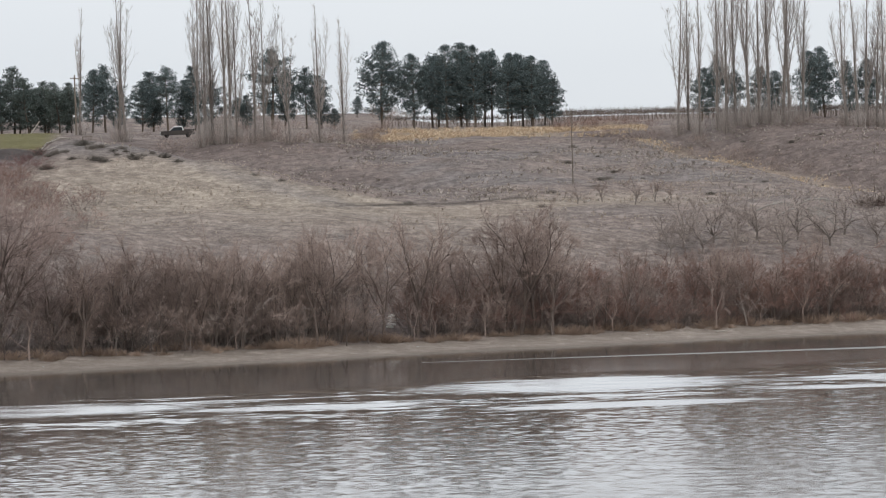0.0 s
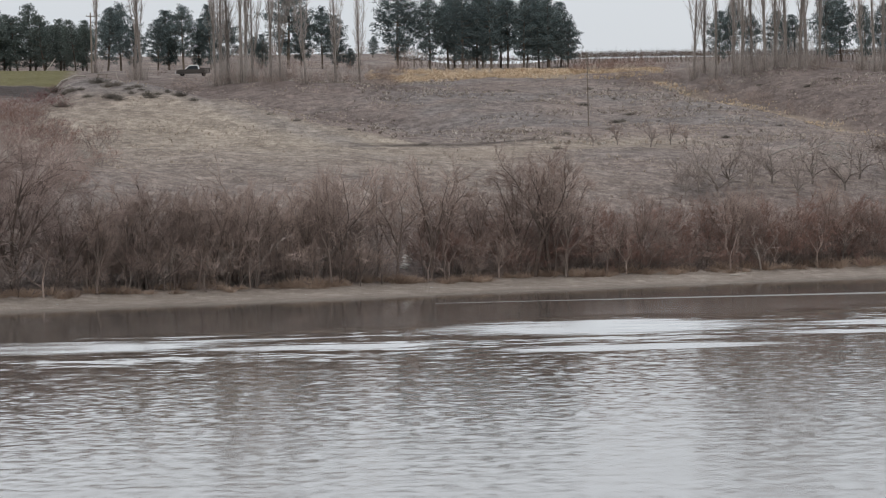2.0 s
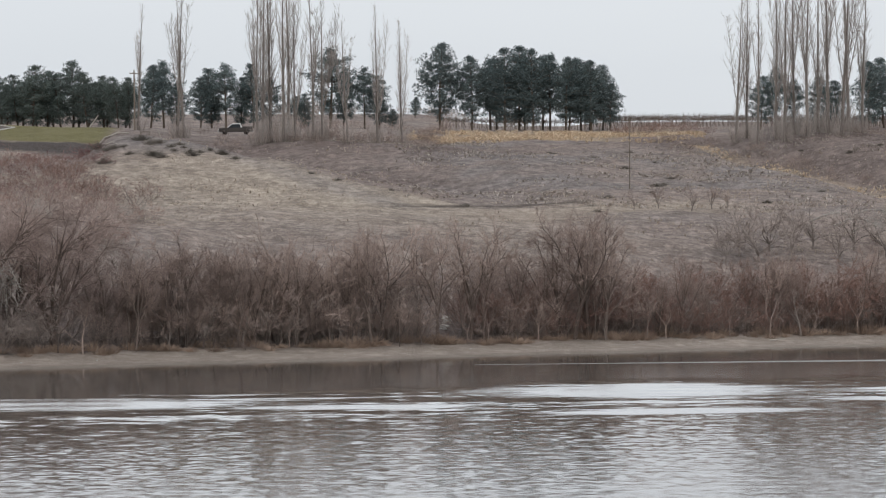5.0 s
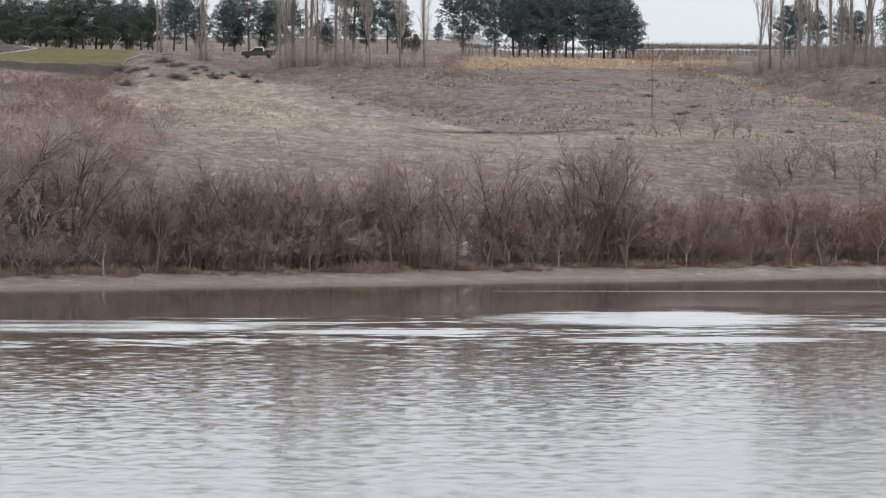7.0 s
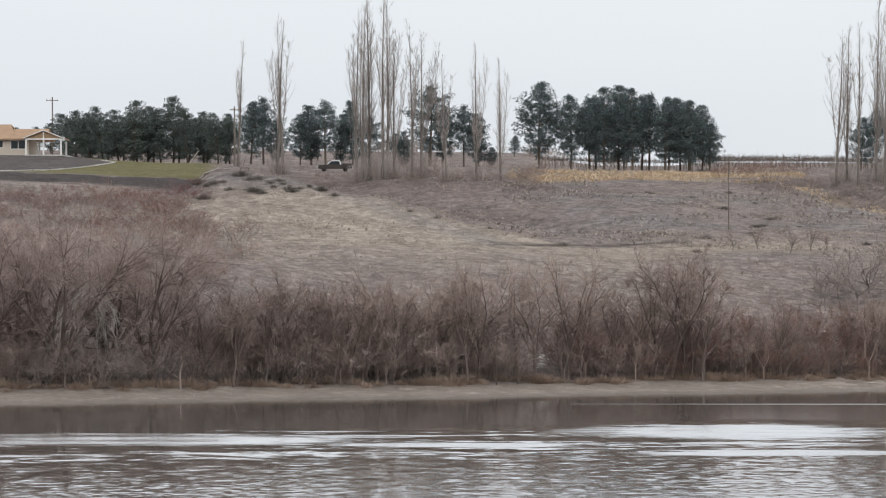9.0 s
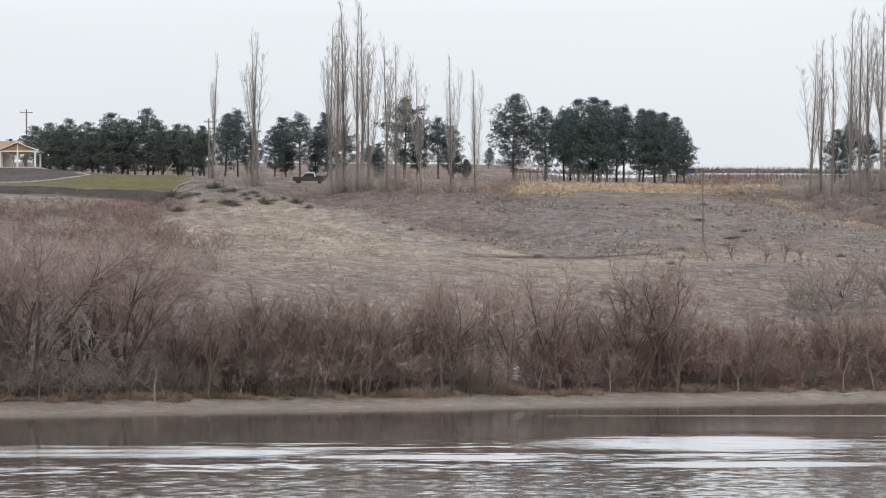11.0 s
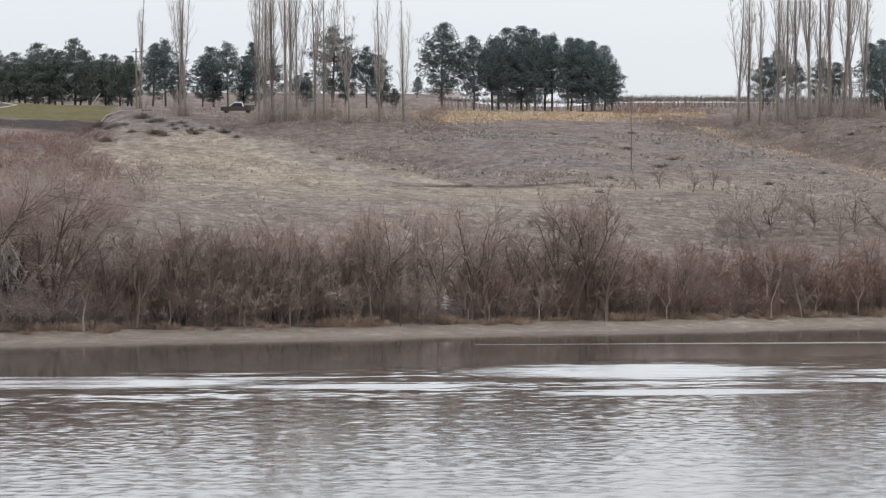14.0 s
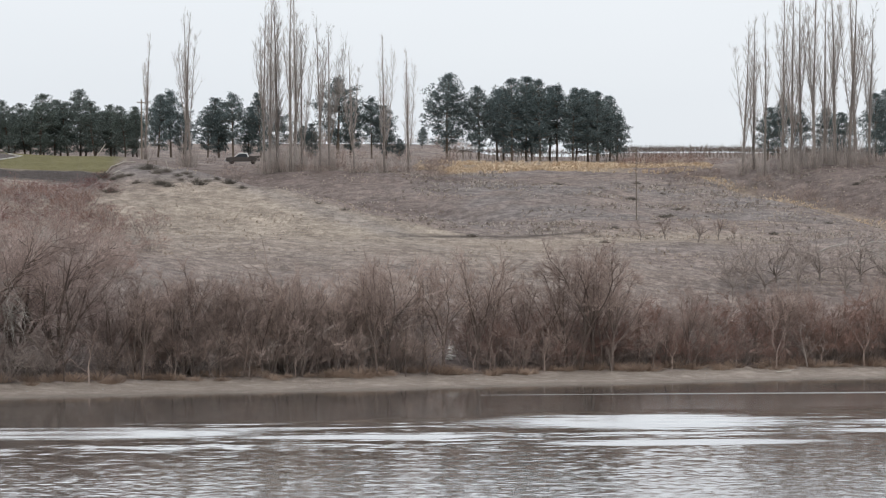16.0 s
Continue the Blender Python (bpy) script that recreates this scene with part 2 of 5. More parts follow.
class Shape:
    """Vertices and faces of one part, gathered piece by piece."""

    def __init__(self):
        self.v, self.f = [], []

    def tube(self, pts, r0, r1, n=3):
        base, m = len(self.v), len(pts)
        for i, p in enumerate(pts):
            d = (pts[min(i + 1, m - 1)] - pts[max(i - 1, 0)])
            d = d.normalized() if d.length > 1e-6 else Vector((0, 0, 1))
            a = d.orthogonal().normalized()
            b = d.cross(a)
            r = r0 + (r1 - r0) * i / max(1, m - 1)
            for k in range(n):
                w = 2 * math.pi * k / n
                self.v.append(p + (a * math.cos(w) + b * math.sin(w)) * r)
        for i in range(m - 1):
            for k in range(n):
                q = base + i * n
                self.f.append((q + k, q + (k + 1) % n, q + n + (k + 1) % n, q + n + k))
        if n > 3:
            self.f.append(tuple(base + (m - 1) * n + k for k in range(n)))

    def twig(self, p, q, r):
        """A tapered twig that ends in a point."""
        d = (q - p).normalized()
        a = d.orthogonal().normalized() * r
        b = d.cross(a)
        i = len(self.v)
        self.v += [p + a, p - a * 0.5 + b * 0.87, p - a * 0.5 - b * 0.87, q]
        self.f += [(i, i + 1, i + 3), (i + 1, i + 2, i + 3), (i + 2, i, i + 3)]

    def box(self, lo, hi, m=None):
        base = len(self.v)
        for x in (lo[0], hi[0]):
            for y in (lo[1], hi[1]):
                for z in (lo[2], hi[2]):
                    p = Vector((x, y, z))
                    self.v.append(m @ p if m is not None else p)
        for q in ((0, 1, 3, 2), (4, 6, 7, 5), (0, 4, 5, 1), (2, 3, 7, 6), (0, 2, 6, 4), (1, 5, 7, 3)):
            self.f.append(tuple(base + i for i in q))

    def spray(self, rng, c, r, n, size, flat=0.7):
        """A clump of short needle sprays round c."""
        for _ in range(n):
            d = Vector((rng.gauss(0, 1), rng.gauss(0, 1), rng.gauss(0, 1) * flat + 0.25)).normalized()
            p = c + d * r * rng.uniform(0.1, 0.75)
            q = p + d * size * rng.uniform(0.7, 1.3)
            a = d.orthogonal().normalized()
            a = Matrix.Rotation(rng.uniform(0, 6.3), 3, d) @ a * size * 0.26
            b = len(self.v)
            self.v += [p, q + a, q - a]
            self.f.append((b, b + 1, b + 2))

    def mesh(self, name, mat):
        return mesh_of(name, self.v, self.f, mat)


def crook(rng, p, d, length, n, bend, lift):
    """A crooked line that starts at p in direction d; lift pulls it up (or down)."""
    pts, d = [p.copy()], d.normalized()
    for _ in range(n):
        d = (d + Vector((rng.gauss(0, bend), rng.gauss(0, bend), rng.gauss(0, bend) + lift))).normalized()
        p = p + d * (length / n)
        pts.append(p.copy())
    return pts


def point_on(pts, u):
    k = min(int(u * (len(pts) - 1)), len(pts) - 2)
    f = u * (len(pts) - 1) - k
    return pts[k].lerp(pts[k + 1], f), (pts[k + 1] - pts[k]).normalized()


def side_way(rng, d, angle):
    a = Matrix.Rotation(rng.uniform(0, 6.283), 3, d) @ d.orthogonal().normalized()
    return (d * math.cos(angle) + a * math.sin(angle)).normalized()


def make_shrub(seed, height, spread, stems, laterals, twigs, mat, lean=0.5, twig_r=0.013, lift=0.05, bark=None, low=0.22, stem_r=0.036):
    """Bare many-stemmed shrub: arching stems and a haze of fine twigs."""
    rng = random.Random(seed)
    stem, fine = Shape(), Shape()
    for _ in range(stems):
        w, out = rng.uniform(0, 6.283), rng.random() ** 0.6
        p = Vector((math.cos(w), math.sin(w), 0)) * out * spread * 0.28
        d = Vector((math.cos(w) * out * lean, math.sin(w) * out * lean, 1))
        ln = height * rng.uniform(0.5, 1.0)
        line = crook(rng, p, d, ln, 5, 0.15, 0.0)
        stem.tube(line, stem_r * rng.uniform(0.6, 1.6), 0.011, 3)
        for _ in range(laterals):
            u = low + (0.97 - low) * rng.random() ** 0.8
            q, dd = point_on(line, u)
            l2 = crook(rng, q, side_way(rng, dd, rng.uniform(0.35, 1.05)), height * rng.uniform(0.12, 0.36) * (1.2 - 0.6 * u), 2, 0.2, lift)
            fine.tube(l2, 0.017, 0.008, 3)
            for _ in range(twigs):
                q3, d3 = point_on(l2, rng.uniform(0.1, 1.0))
                fine.twig(q3, q3 + side_way(rng, d3, rng.uniform(0.25, 0.85)) * height * rng.uniform(0.06, 0.19), twig_r)
    return stem.mesh("stem", bark or BARK_GREY), fine.mesh("crown", mat)


def make_tree(seed, height, spread, limbs, mat, bark, fork=0.25, levels=(7, 5, 4), twig_r=0.013, lift=0.05, angle=(0.35, 0.8), trunk_r=0.16, droop=0.0, crooked=0.12, tilts=(0.10, 0.75)):
    """Bare broadleaf tree: forked trunk with limbs, and a crown of branches and twigs."""
    rng = random.Random(seed)
    trunk, crown = Shape(), Shape()
    line = crook(rng, Vector((0, 0, 0)), Vector((rng.gauss(0, 0.12), rng.gauss(0, 0.12), 1)), height * fork, 4, 0.07, 0.03)
    trunk.tube(line, trunk_r, trunk_r * 0.8, 7)
    top = line[-1]
    for i in range(limbs):
        w = 6.283 * (i + rng.uniform(-0.3, 0.3)) / limbs
        tilt = rng.uniform(*tilts) * spread
        d = Vector((math.cos(w) * tilt, math.sin(w) * tilt, 1))
        ln = height * (1 - fork) * rng.uniform(0.72, 1.08)
        start = top if i % 2 else point_on(line, rng.uniform(0.55, 1))[0]
        limb = crook(rng, start, d, ln, 7, crooked, lift)
        r0 = trunk_r * rng.uniform(0.42, 0.66)
        trunk.tube(limb, r0, 0.020, 5)
        for _ in range(levels[0]):
            u = rng.uniform(0.2, 0.98)
            q, dd = point_on(limb, u)
            l1 = crook(rng, q, side_way(rng, dd, rng.uniform(*angle)), ln * rng.uniform(0.22, 0.45) * (1.15 - 0.6 * u), 4, 0.16, lift - droop)
            trunk.tube(l1, max(0.024, r0 * 0.40 * (1 - u * 0.6)), 0.012, 3)
            for _ in range(levels[1]):
                q2, d2 = point_on(l1, rng.uniform(0.15, 1))
                l2 = crook(rng, q2, side_way(rng, d2, rng.uniform(0.3, 0.9)), ln * rng.uniform(0.08, 0.2), 2, 0.18, lift - droop)
                crown.tube(l2, 0.016, 0.008, 3)
                for _ in range(levels[2]):
                    q3, d3 = point_on(l2, rng.uniform(0.1, 1))
                    crown.twig(q3, q3 + side_way(rng, d3, rng.uniform(0.3, 0.8)) * ln * rng.uniform(0.04, 0.10), twig_r)
    return trunk.mesh("trunk", bark), crown.mesh("crown", mat)


def make_poplar(seed, height, width, leaders=4):
    """Bare Lombardy poplar: a straight trunk and steep leaders and branches in a narrow column."""
    rng = random.Random(seed)
    trunk, crown = Shape(), Shape()
    main = crook(rng, Vector((0, 0, 0)), Vector((rng.gauss(0, 0.012), rng.gauss(0, 0.012), 1)), height, 9, 0.012, 0.02)
    trunk.tube(main, 0.22, 0.02, 7)
    lines = [(main, 0.10)]
    for i in range(leaders):
        u0 = rng.uniform(0.06, 0.42)
        q, _ = point_on(main, u0)
        w = rng.uniform(0, 6.283)
        ln = height * (rng.uniform(0.66, 0.97) - u0)
        d = Vector((math.cos(w), math.sin(w), 0)) * width * rng.uniform(0.12, 0.30) + Vector((0, 0, 1))
        side = crook(rng, q, d, ln, 7, 0.016, 0.10)
        trunk.tube(side, 0.06, 0.010, 5)
        lines.append((side, 0.15))
    for line, low in lines:
        ln0 = (line[-1] - line[0]).length
        for i in range(int(ln0 * 2.6)):
            u = low + (0.97 - low) * (i + rng.random()) / int(ln0 * 2.6)
            q, dd = point_on(line, u)
            ln = height * rng.uniform(0.06, 0.14) * (1.15 - 0.55 * u)
            w = rng.uniform(0, 6.283)
            d = Vector((math.cos(w), math.sin(w), 0)) * width * rng.uniform(0.22, 0.7) + Vector((0, 0, 1))
            l1 = crook(rng, q, d, ln, 3, 0.06, 0.10)
            crown.tube(l1, 0.030 * (1.2 - u), 0.008, 3)
            for _ in range(6):
                q2, d2 = point_on(l1, rng.uniform(0.12, 0.95))
                crown.twig(q2, q2 + (side_way(rng, d2, rng.uniform(0.2, 0.55)) + Vector((0, 0, 0.14))) * ln * rng.uniform(0.25, 0.55), 0.015)
    # suckers round the foot
    for _ in range(40):
        w = rng.uniform(0, 6.283)
        p = Vector((math.cos(w), math.sin(w), 0)) * rng.uniform(0.2, 1.2)
        l1 = crook(rng, p, Vector((math.cos(w) * 0.15, math.sin(w) * 0.15, 1)), height * rng.uniform(0.06, 0.20), 3, 0.06, 0.05)
        crown.tube(l1, 0.02, 0.007, 3)
        for _ in range(3):
            q2, d2 = point_on(l1, rng.uniform(0.2, 0.95))
            crown.tube(crook(rng, q2, side_way(rng, d2, 0.35), height * rng.uniform(0.02, 0.06), 1, 0.07, 0.14), 0.013, 0.006, 3)
    return trunk.mesh("trunk", BARK_POPLAR), crown.mesh("crown", TWIG_POPLAR)


def make_pine(seed, height, radius, mat, bare=0.2, whorls=15, ragged=0.22, top=0.68):
    """Pine: trunk, uneven whorls of rising limbs, each carrying tufts of needles, with gaps between them."""
    rng = random.Random(seed)
    trunk, needles = Shape(), Shape()
    line = crook(rng, Vector((0, 0, 0)), Vector((rng.gauss(0, 0.04), rng.gauss(0, 0.04), 1)), height * 0.96, 6, 0.03, 0.02)
    trunk.tube(line, 0.19, 0.04, 7)
    side = [rng.uniform(0.72, 1.15) for _ in range(7)]
    for i in range(whorls):
        k = (i + rng.uniform(-0.3, 0.3)) / (whorls - 1)
        k = min(1.0, max(0.0, k))
        u = bare + (0.985 - bare) * k
        prof = (0.62 + 0.38 * math.sin(math.pi * min(1, k * 1.25))) * math.sqrt(max(0.05, 1 - (max(0, k - top) / (1 - top)) ** 2 * 0.86))
        if k < 0.12:
            prof *= 0.8
        n = rng.randint(5, 7) if k < 0.9 else 4
        w0 = rng.uniform(0, 6.283)
        for j in range(n):
            if k < 0.45 and rng.random() < 0.30:
                continue
            w = w0 + 6.283 * (j + rng.uniform(-0.3, 0.3)) / n
            reach = radius * prof * side[int(w % 6.283 / 6.283 * 6.99)] * (1 + ragged * rng.uniform(-1, 0.7))
            q, _ = point_on(line, min(0.985, u))
            rise = reach * (rng.uniform(-0.05, 0.25) + 0.45 * k)
            end = q + Vector((math.cos(w) * reach, math.sin(w) * reach, rise))
            limb = [q, q.lerp(end, 0.5) + Vector((0, 0, -0.10 * reach)), end]
            trunk.tube(limb, 0.05, 0.018, 3)
            m = max(2, int(reach / 0.42))
            for g in range(m):
                f = 0.30 + 0.70 * (g + rng.random()) / m
                c = point_on(limb, min(1, f))[0] + Vector((rng.gauss(0, 0.22), rng.gauss(0, 0.22), rng.gauss(0.08, 0.13)))
                needles.spray(rng, c, 0.46, 30, 0.25, 0.85)
    for _ in range(3):
        needles.spray(rng, line[-1] + Vector((rng.gauss(0, 0.15), rng.gauss(0, 0.15), rng.uniform(-0.4, 0.25))), 0.3, 26, 0.26)
    return trunk.mesh("trunk", BARK_PINE), needles.mesh("crown", mat)


def make_tuft(seed, n, height, spread, mat, r=0.012):
    rng = random.Random(seed)
    s = Shape()
    for _ in range(n):
        w = rng.uniform(0, 6.283)
        out = rng.random()
        p = Vector((math.cos(w), math.sin(w), 0)) * out * spread * 0.4
        d = Vector((math.cos(w) * out * 0.9, math.sin(w) * out * 0.9, 1))
        s.tube(crook(rng, p, d, height * rng.uniform(0.6, 1.1), 2, 0.12, -0.2), r, r * 0.3, 3)
    return s.mesh("blades", mat)


def plant(name, meshes, names, m, label, category, group=""):
    root = empty(name, label, category, group, m=m)
    for me, nm in zip(meshes, names):
        part_mesh(nm, me, root)
    return root


# ---- ground: one sheet from the near bank to the horizon ----
def axis(fine_lo, fine_hi, step_, far_lo, far_hi):
    a = list(np.arange(fine_lo, fine_hi + 0.01, step_))
    w, lo, hi = step_, a[0], a[-1]
    while lo > far_lo:
        w *= 1.25
        lo -= w
        a.insert(0, lo)
    w = step_
    while hi < far_hi:
        w *= 1.25
        hi += w
        a.append(hi)
    return np.array(a)


GX = axis(-80, 95, 0.9, -2500, 2500)
GY = np.concatenate([np.linspace(-400, 250, 60)[:-1], axis(250, 545, 0.9, 249, 4200)[1:]])
MX, MY = np.meshgrid(GX, GY)
MZ = ground(MX, MY)
nx, ny = len(GX), len(GY)
I = np.arange(nx * ny).reshape(ny, nx)
quads = np.stack([I[:-1, :-1], I[:-1, 1:], I[1:, 1:], I[1:, :-1]], -1).reshape(-1, 4)
me = bpy.data.meshes.new("ground")
me.from_pydata(np.stack([MX, MY, MZ], -1).reshape(-1, 3).tolist(), [], quads.tolist())
me.polygons.foreach_set("use_smooth", np.ones(len(me.polygons), bool))
MS = MY - shore(MX)


def soft(v, lo, hi):
    k = np.clip((v - lo) / (hi - lo), 0, 1)
    return k * k * (3 - 2 * k)


wob = 6 * value_noise(MX / 9, MY / 9, 7) + 3 * value_noise(MX / 3, MY / 3, 8)
zones = {}
zones["beach"] = soft(-(MS + 0.15 * wob), -10, -6.5) * soft(MS, -40, -30)
# lawn in front of the pines, and the tilled strip below it
zones["lawn"] = soft(-(MX + 45 + 0.08 * (MY - 470)), -1, 3) * soft(MY, 457, 461) * soft(-MY, -540, -534)
zones["mulch"] = soft(-np.hypot((MX + 82) / 18.6, (MY - 488) / 31.0), -1.02, -0.97)
zones["tilled"] = soft(-(MX + 36), -1, 4) * soft(MY, 436, 441) * soft(-MY, -460, -456)
# golden grass along the top of the slope
zones["gold"] = soft(MX + 0.4 * wob, -2, 4) * soft(-(MX - 44 + wob), -3, 3) * soft(MS + wob * 2.2, 186, 202) * soft(-(MS + wob), -233, -221) * soft(wob, -4, 2)
d, k = along(MX, MY, 41, 488, 71, 418)
zones["gold"] = np.maximum(zones["gold"], 0.75 * np.exp(-((d + 0.3 * wob) / 1.7) ** 2) * soft(wob, -2.5, 1.0))
# paler grass on the sunny-side spur and on the terrace
d, k = along(MX, MY, -40, 412, -10, 380)
front = (36 * (MY - 426) + 35 * (MX + 41)) / np.hypot(36, 35)  # over the spur's ridge
zones["pale"] = np.exp(-((d + wob * 1.5) / 31.0) ** 2) * soft(-front + 0.12 * wob, -0.5, 0.7)
d, k = along(MX, MY, 5, 371, 36, 392)
zones["pale"] = np.maximum(zones["pale"], 0.9 * np.exp(-((d + wob * 0.3) / 6.0) ** 2))
# brown litter and leafless scrub at the crest and in the gully
d, k = along(MX, MY, -40, 470, 0, 458)
zones["brown"] = np.maximum(np.exp(-((d + wob) / 20.0) ** 2), soft(MS, 7, 10) * soft(-MS, -45, -25))
d, k = along(MX, MY, 40, 492, 95, 470)
zones["brown"] = np.maximum(zones["brown"], np.exp(-((d + wob) / 15.0) ** 2))
d, k = along(MX, MY, -64, 405, -44, 416)
zones["brown"] = np.maximum(zones["brown"], np.exp(-((d + wob) / 16.0) ** 2))
d, k = along(MX, MY, -30, 450, 4, 410)
zones["brown"] = np.maximum(zones["brown"], 0.95 * np.exp(-((d + wob) / 15.0) ** 2) * soft(front + 0.12 * wob, -0.5, 0.7))
zones["brown"] = np.maximum(zones["brown"], 0.8 * soft(74 * (MX - 41) + 31 * (MY - 488) + 30 * wob, 40, 260) * soft(MY, 395, 425) * soft(-MY, -505, -490))
# grey-green sage litter on the knoll and in patches over the upper slope
zones["sage_litter"] = 0.85 * np.exp(-np.hypot((MX + 33) / 11.0, (MY - 417) / 7.0) ** 4)
d, k = along(MX, MY, -24, 408, -2, 376)
zones["sage_litter"] = np.maximum(zones["sage_litter"], 0.55 * np.exp(-((d + 0.4 * wob) / 2.6) ** 2))
zones["sage_litter"] = np.maximum(zones["sage_litter"], 0.75 * soft(wob + 5 * value_noise(MX / 30, MY / 14, 9), -0.5, 2.5) * soft(MX, -6, 8) * soft(MS, 92, 104) * soft(-MS, -196, -186) * soft(-MX, -62, -46))
# the terrace: a dark brown line above, a trodden path along it
d, k = along(MX, MY, -1, 376.5, 19, 387.5)
zones["dark_brow"] = 0.95 * np.exp(-((d + 0.12 * wob) / 1.1) ** 2)
d, k = along(MX, MY, 18, 378.2, 43, 385.8)
zones["path"] = 0.95 * np.exp(-((d + 0.12 * wob) / 1.5) ** 2) * soft(wob, -4, 1)
d, k = along(MX, MY, 8, 368, 14, 374)
zones["path"] = np.maximum(zones["path"], 0.75 * np.exp(-((d + 0.3 * wob) / 5.0) ** 2))
for key, w in zones.items():
    at = me.attributes.new(key, "FLOAT", "POINT")
    at.data.foreach_set("value", np.clip(w, 0, 1).astype(np.float32).ravel())

GROUND, nt, b = material("hillside_soil_and_grass")
vec = position(nt)
fine = noise_at(nt, vec, 2.6, 5, 0.7)
tufts = step(nt, noise_at(nt, position(nt, (0.85, 0.62, 0.62)), 1.0, 7, 0.78), 0.40, 0.60)
patch = noise_at(nt, vec, 0.09, 4)
blotch = step(nt, noise_at(nt, position(nt, (0.20, 0.16, 0.16)), 1.0, 4, 0.6), 0.30, 0.70)
# little ledges and drifts of litter that follow the contours
ledge = step(nt, noise_at(nt, position(nt, (0.48, 0.80, 0.80)), 1.0, 6, 0.7), 0.40, 0.60)
mixed = calc(nt, "ADD", calc(nt, "ADD", calc(nt, "MULTIPLY", fine, 0.36), calc(nt, "MULTIPLY", tufts, 0.28)), calc(nt, "ADD", calc(nt, "MULTIPLY", blotch, 0.20), calc(nt, "MULTIPLY", ledge, 0.16)))


def zone(nt, key):
    a = nt.nodes.new("ShaderNodeAttribute")
    a.attribute_name = key
    return a.outputs["Fac"]


col = mixc(nt, step(nt, patch, 0.35, 0.65),
           ramp(nt, mixed, (0.22, (0.125, 0.101, 0.093)), (0.82, (0.370, 0.308, 0.277))),
           ramp(nt, mixed, (0.22, (0.144, 0.111, 0.100)), (0.82, (0.404, 0.324, 0.279))))
for key, dark, light in (("pale", (0.210, 0.169, 0.136), (0.548, 0.456, 0.369)), ("brown", (0.108, 0.083, 0.075), (0.265, 0.206, 0.184)),
                         ("sage_litter", (0.123, 0.106, 0.101), (0.334, 0.294, 0.277)), ("gold", (0.265, 0.199, 0.140), (0.473, 0.373, 0.275)), ("tilled", (0.055, 0.043, 0.04), (0.10, 0.082, 0.075)),
                         ("lawn", (0.135, 0.120, 0.050), (0.205, 0.180, 0.085)), ("dark_brow", (0.055, 0.042, 0.036), (0.12, 0.092, 0.078)), ("path", (0.26, 0.205, 0.165), (0.40, 0.325, 0.265)), ("mulch", (0.085, 0.070, 0.066), (0.16, 0.135, 0.125)), ("beach", (0.29, 0.238, 0.20), (0.46, 0.385, 0.33))):
    col = mixc(nt, zone(nt, key), col, ramp(nt, mixed, (0.22, dark), (0.82, light)))
# wet mud by the water's edge
sep = nt.nodes.new("ShaderNodeSeparateXYZ")
geo = nt.nodes.new("ShaderNodeNewGeometry")
nt.links.new(geo.outputs["Position"], sep.inputs[0])
wet = step(nt, calc(nt, "ADD", sep.outputs[2], calc(nt, "MULTIPLY", fine, 0.12)), 0.32, 0.10)
col = mixc(nt, wet, col, mixc(nt, 0.40, col, (0.13, 0.112, 0.10)))
nt.links.new(col, b.inputs["Base Color"])
b.inputs["Roughness"].default_value = 0.95
b.inputs["Specular IOR Level"].default_value = 0.2
bump(nt, b, mixed, 0.42)
me.materials.append(GROUND)
land = tagged(new("ground", me), "dry grassy hillside above a grey muddy river beach", "hillside", kind="structure")

# ---- the river ----
WATER, nt, b = material("river_water")
b.inputs["Base Color"].default_value = (0.10, 0.085, 0.073, 1)
b.inputs["IOR"].default_value = 1.8
geo = nt.nodes.new("ShaderNodeNewGeometry")
dot = nt.nodes.new("ShaderNodeVectorMath")
dot.operation = "DOT_PRODUCT"
dot.inputs[1].default_value = (-0.47, 1.0, 0)
nt.links.new(geo.outputs["Position"], dot.inputs[0])
off = calc(nt, "SUBTRACT", 290.0, dot.outputs["Value"])  # metres out from the far shore
edge = noise_at(nt, position(nt, (0.05, 0.06, 1)), 1.0, 3)
off_w = calc(nt, "ADD", off, calc(nt, "MULTIPLY", calc(nt, "SUBTRACT", edge, 0.5), 26.0))
open_water = step(nt, off_w, 60.0, 72.0)
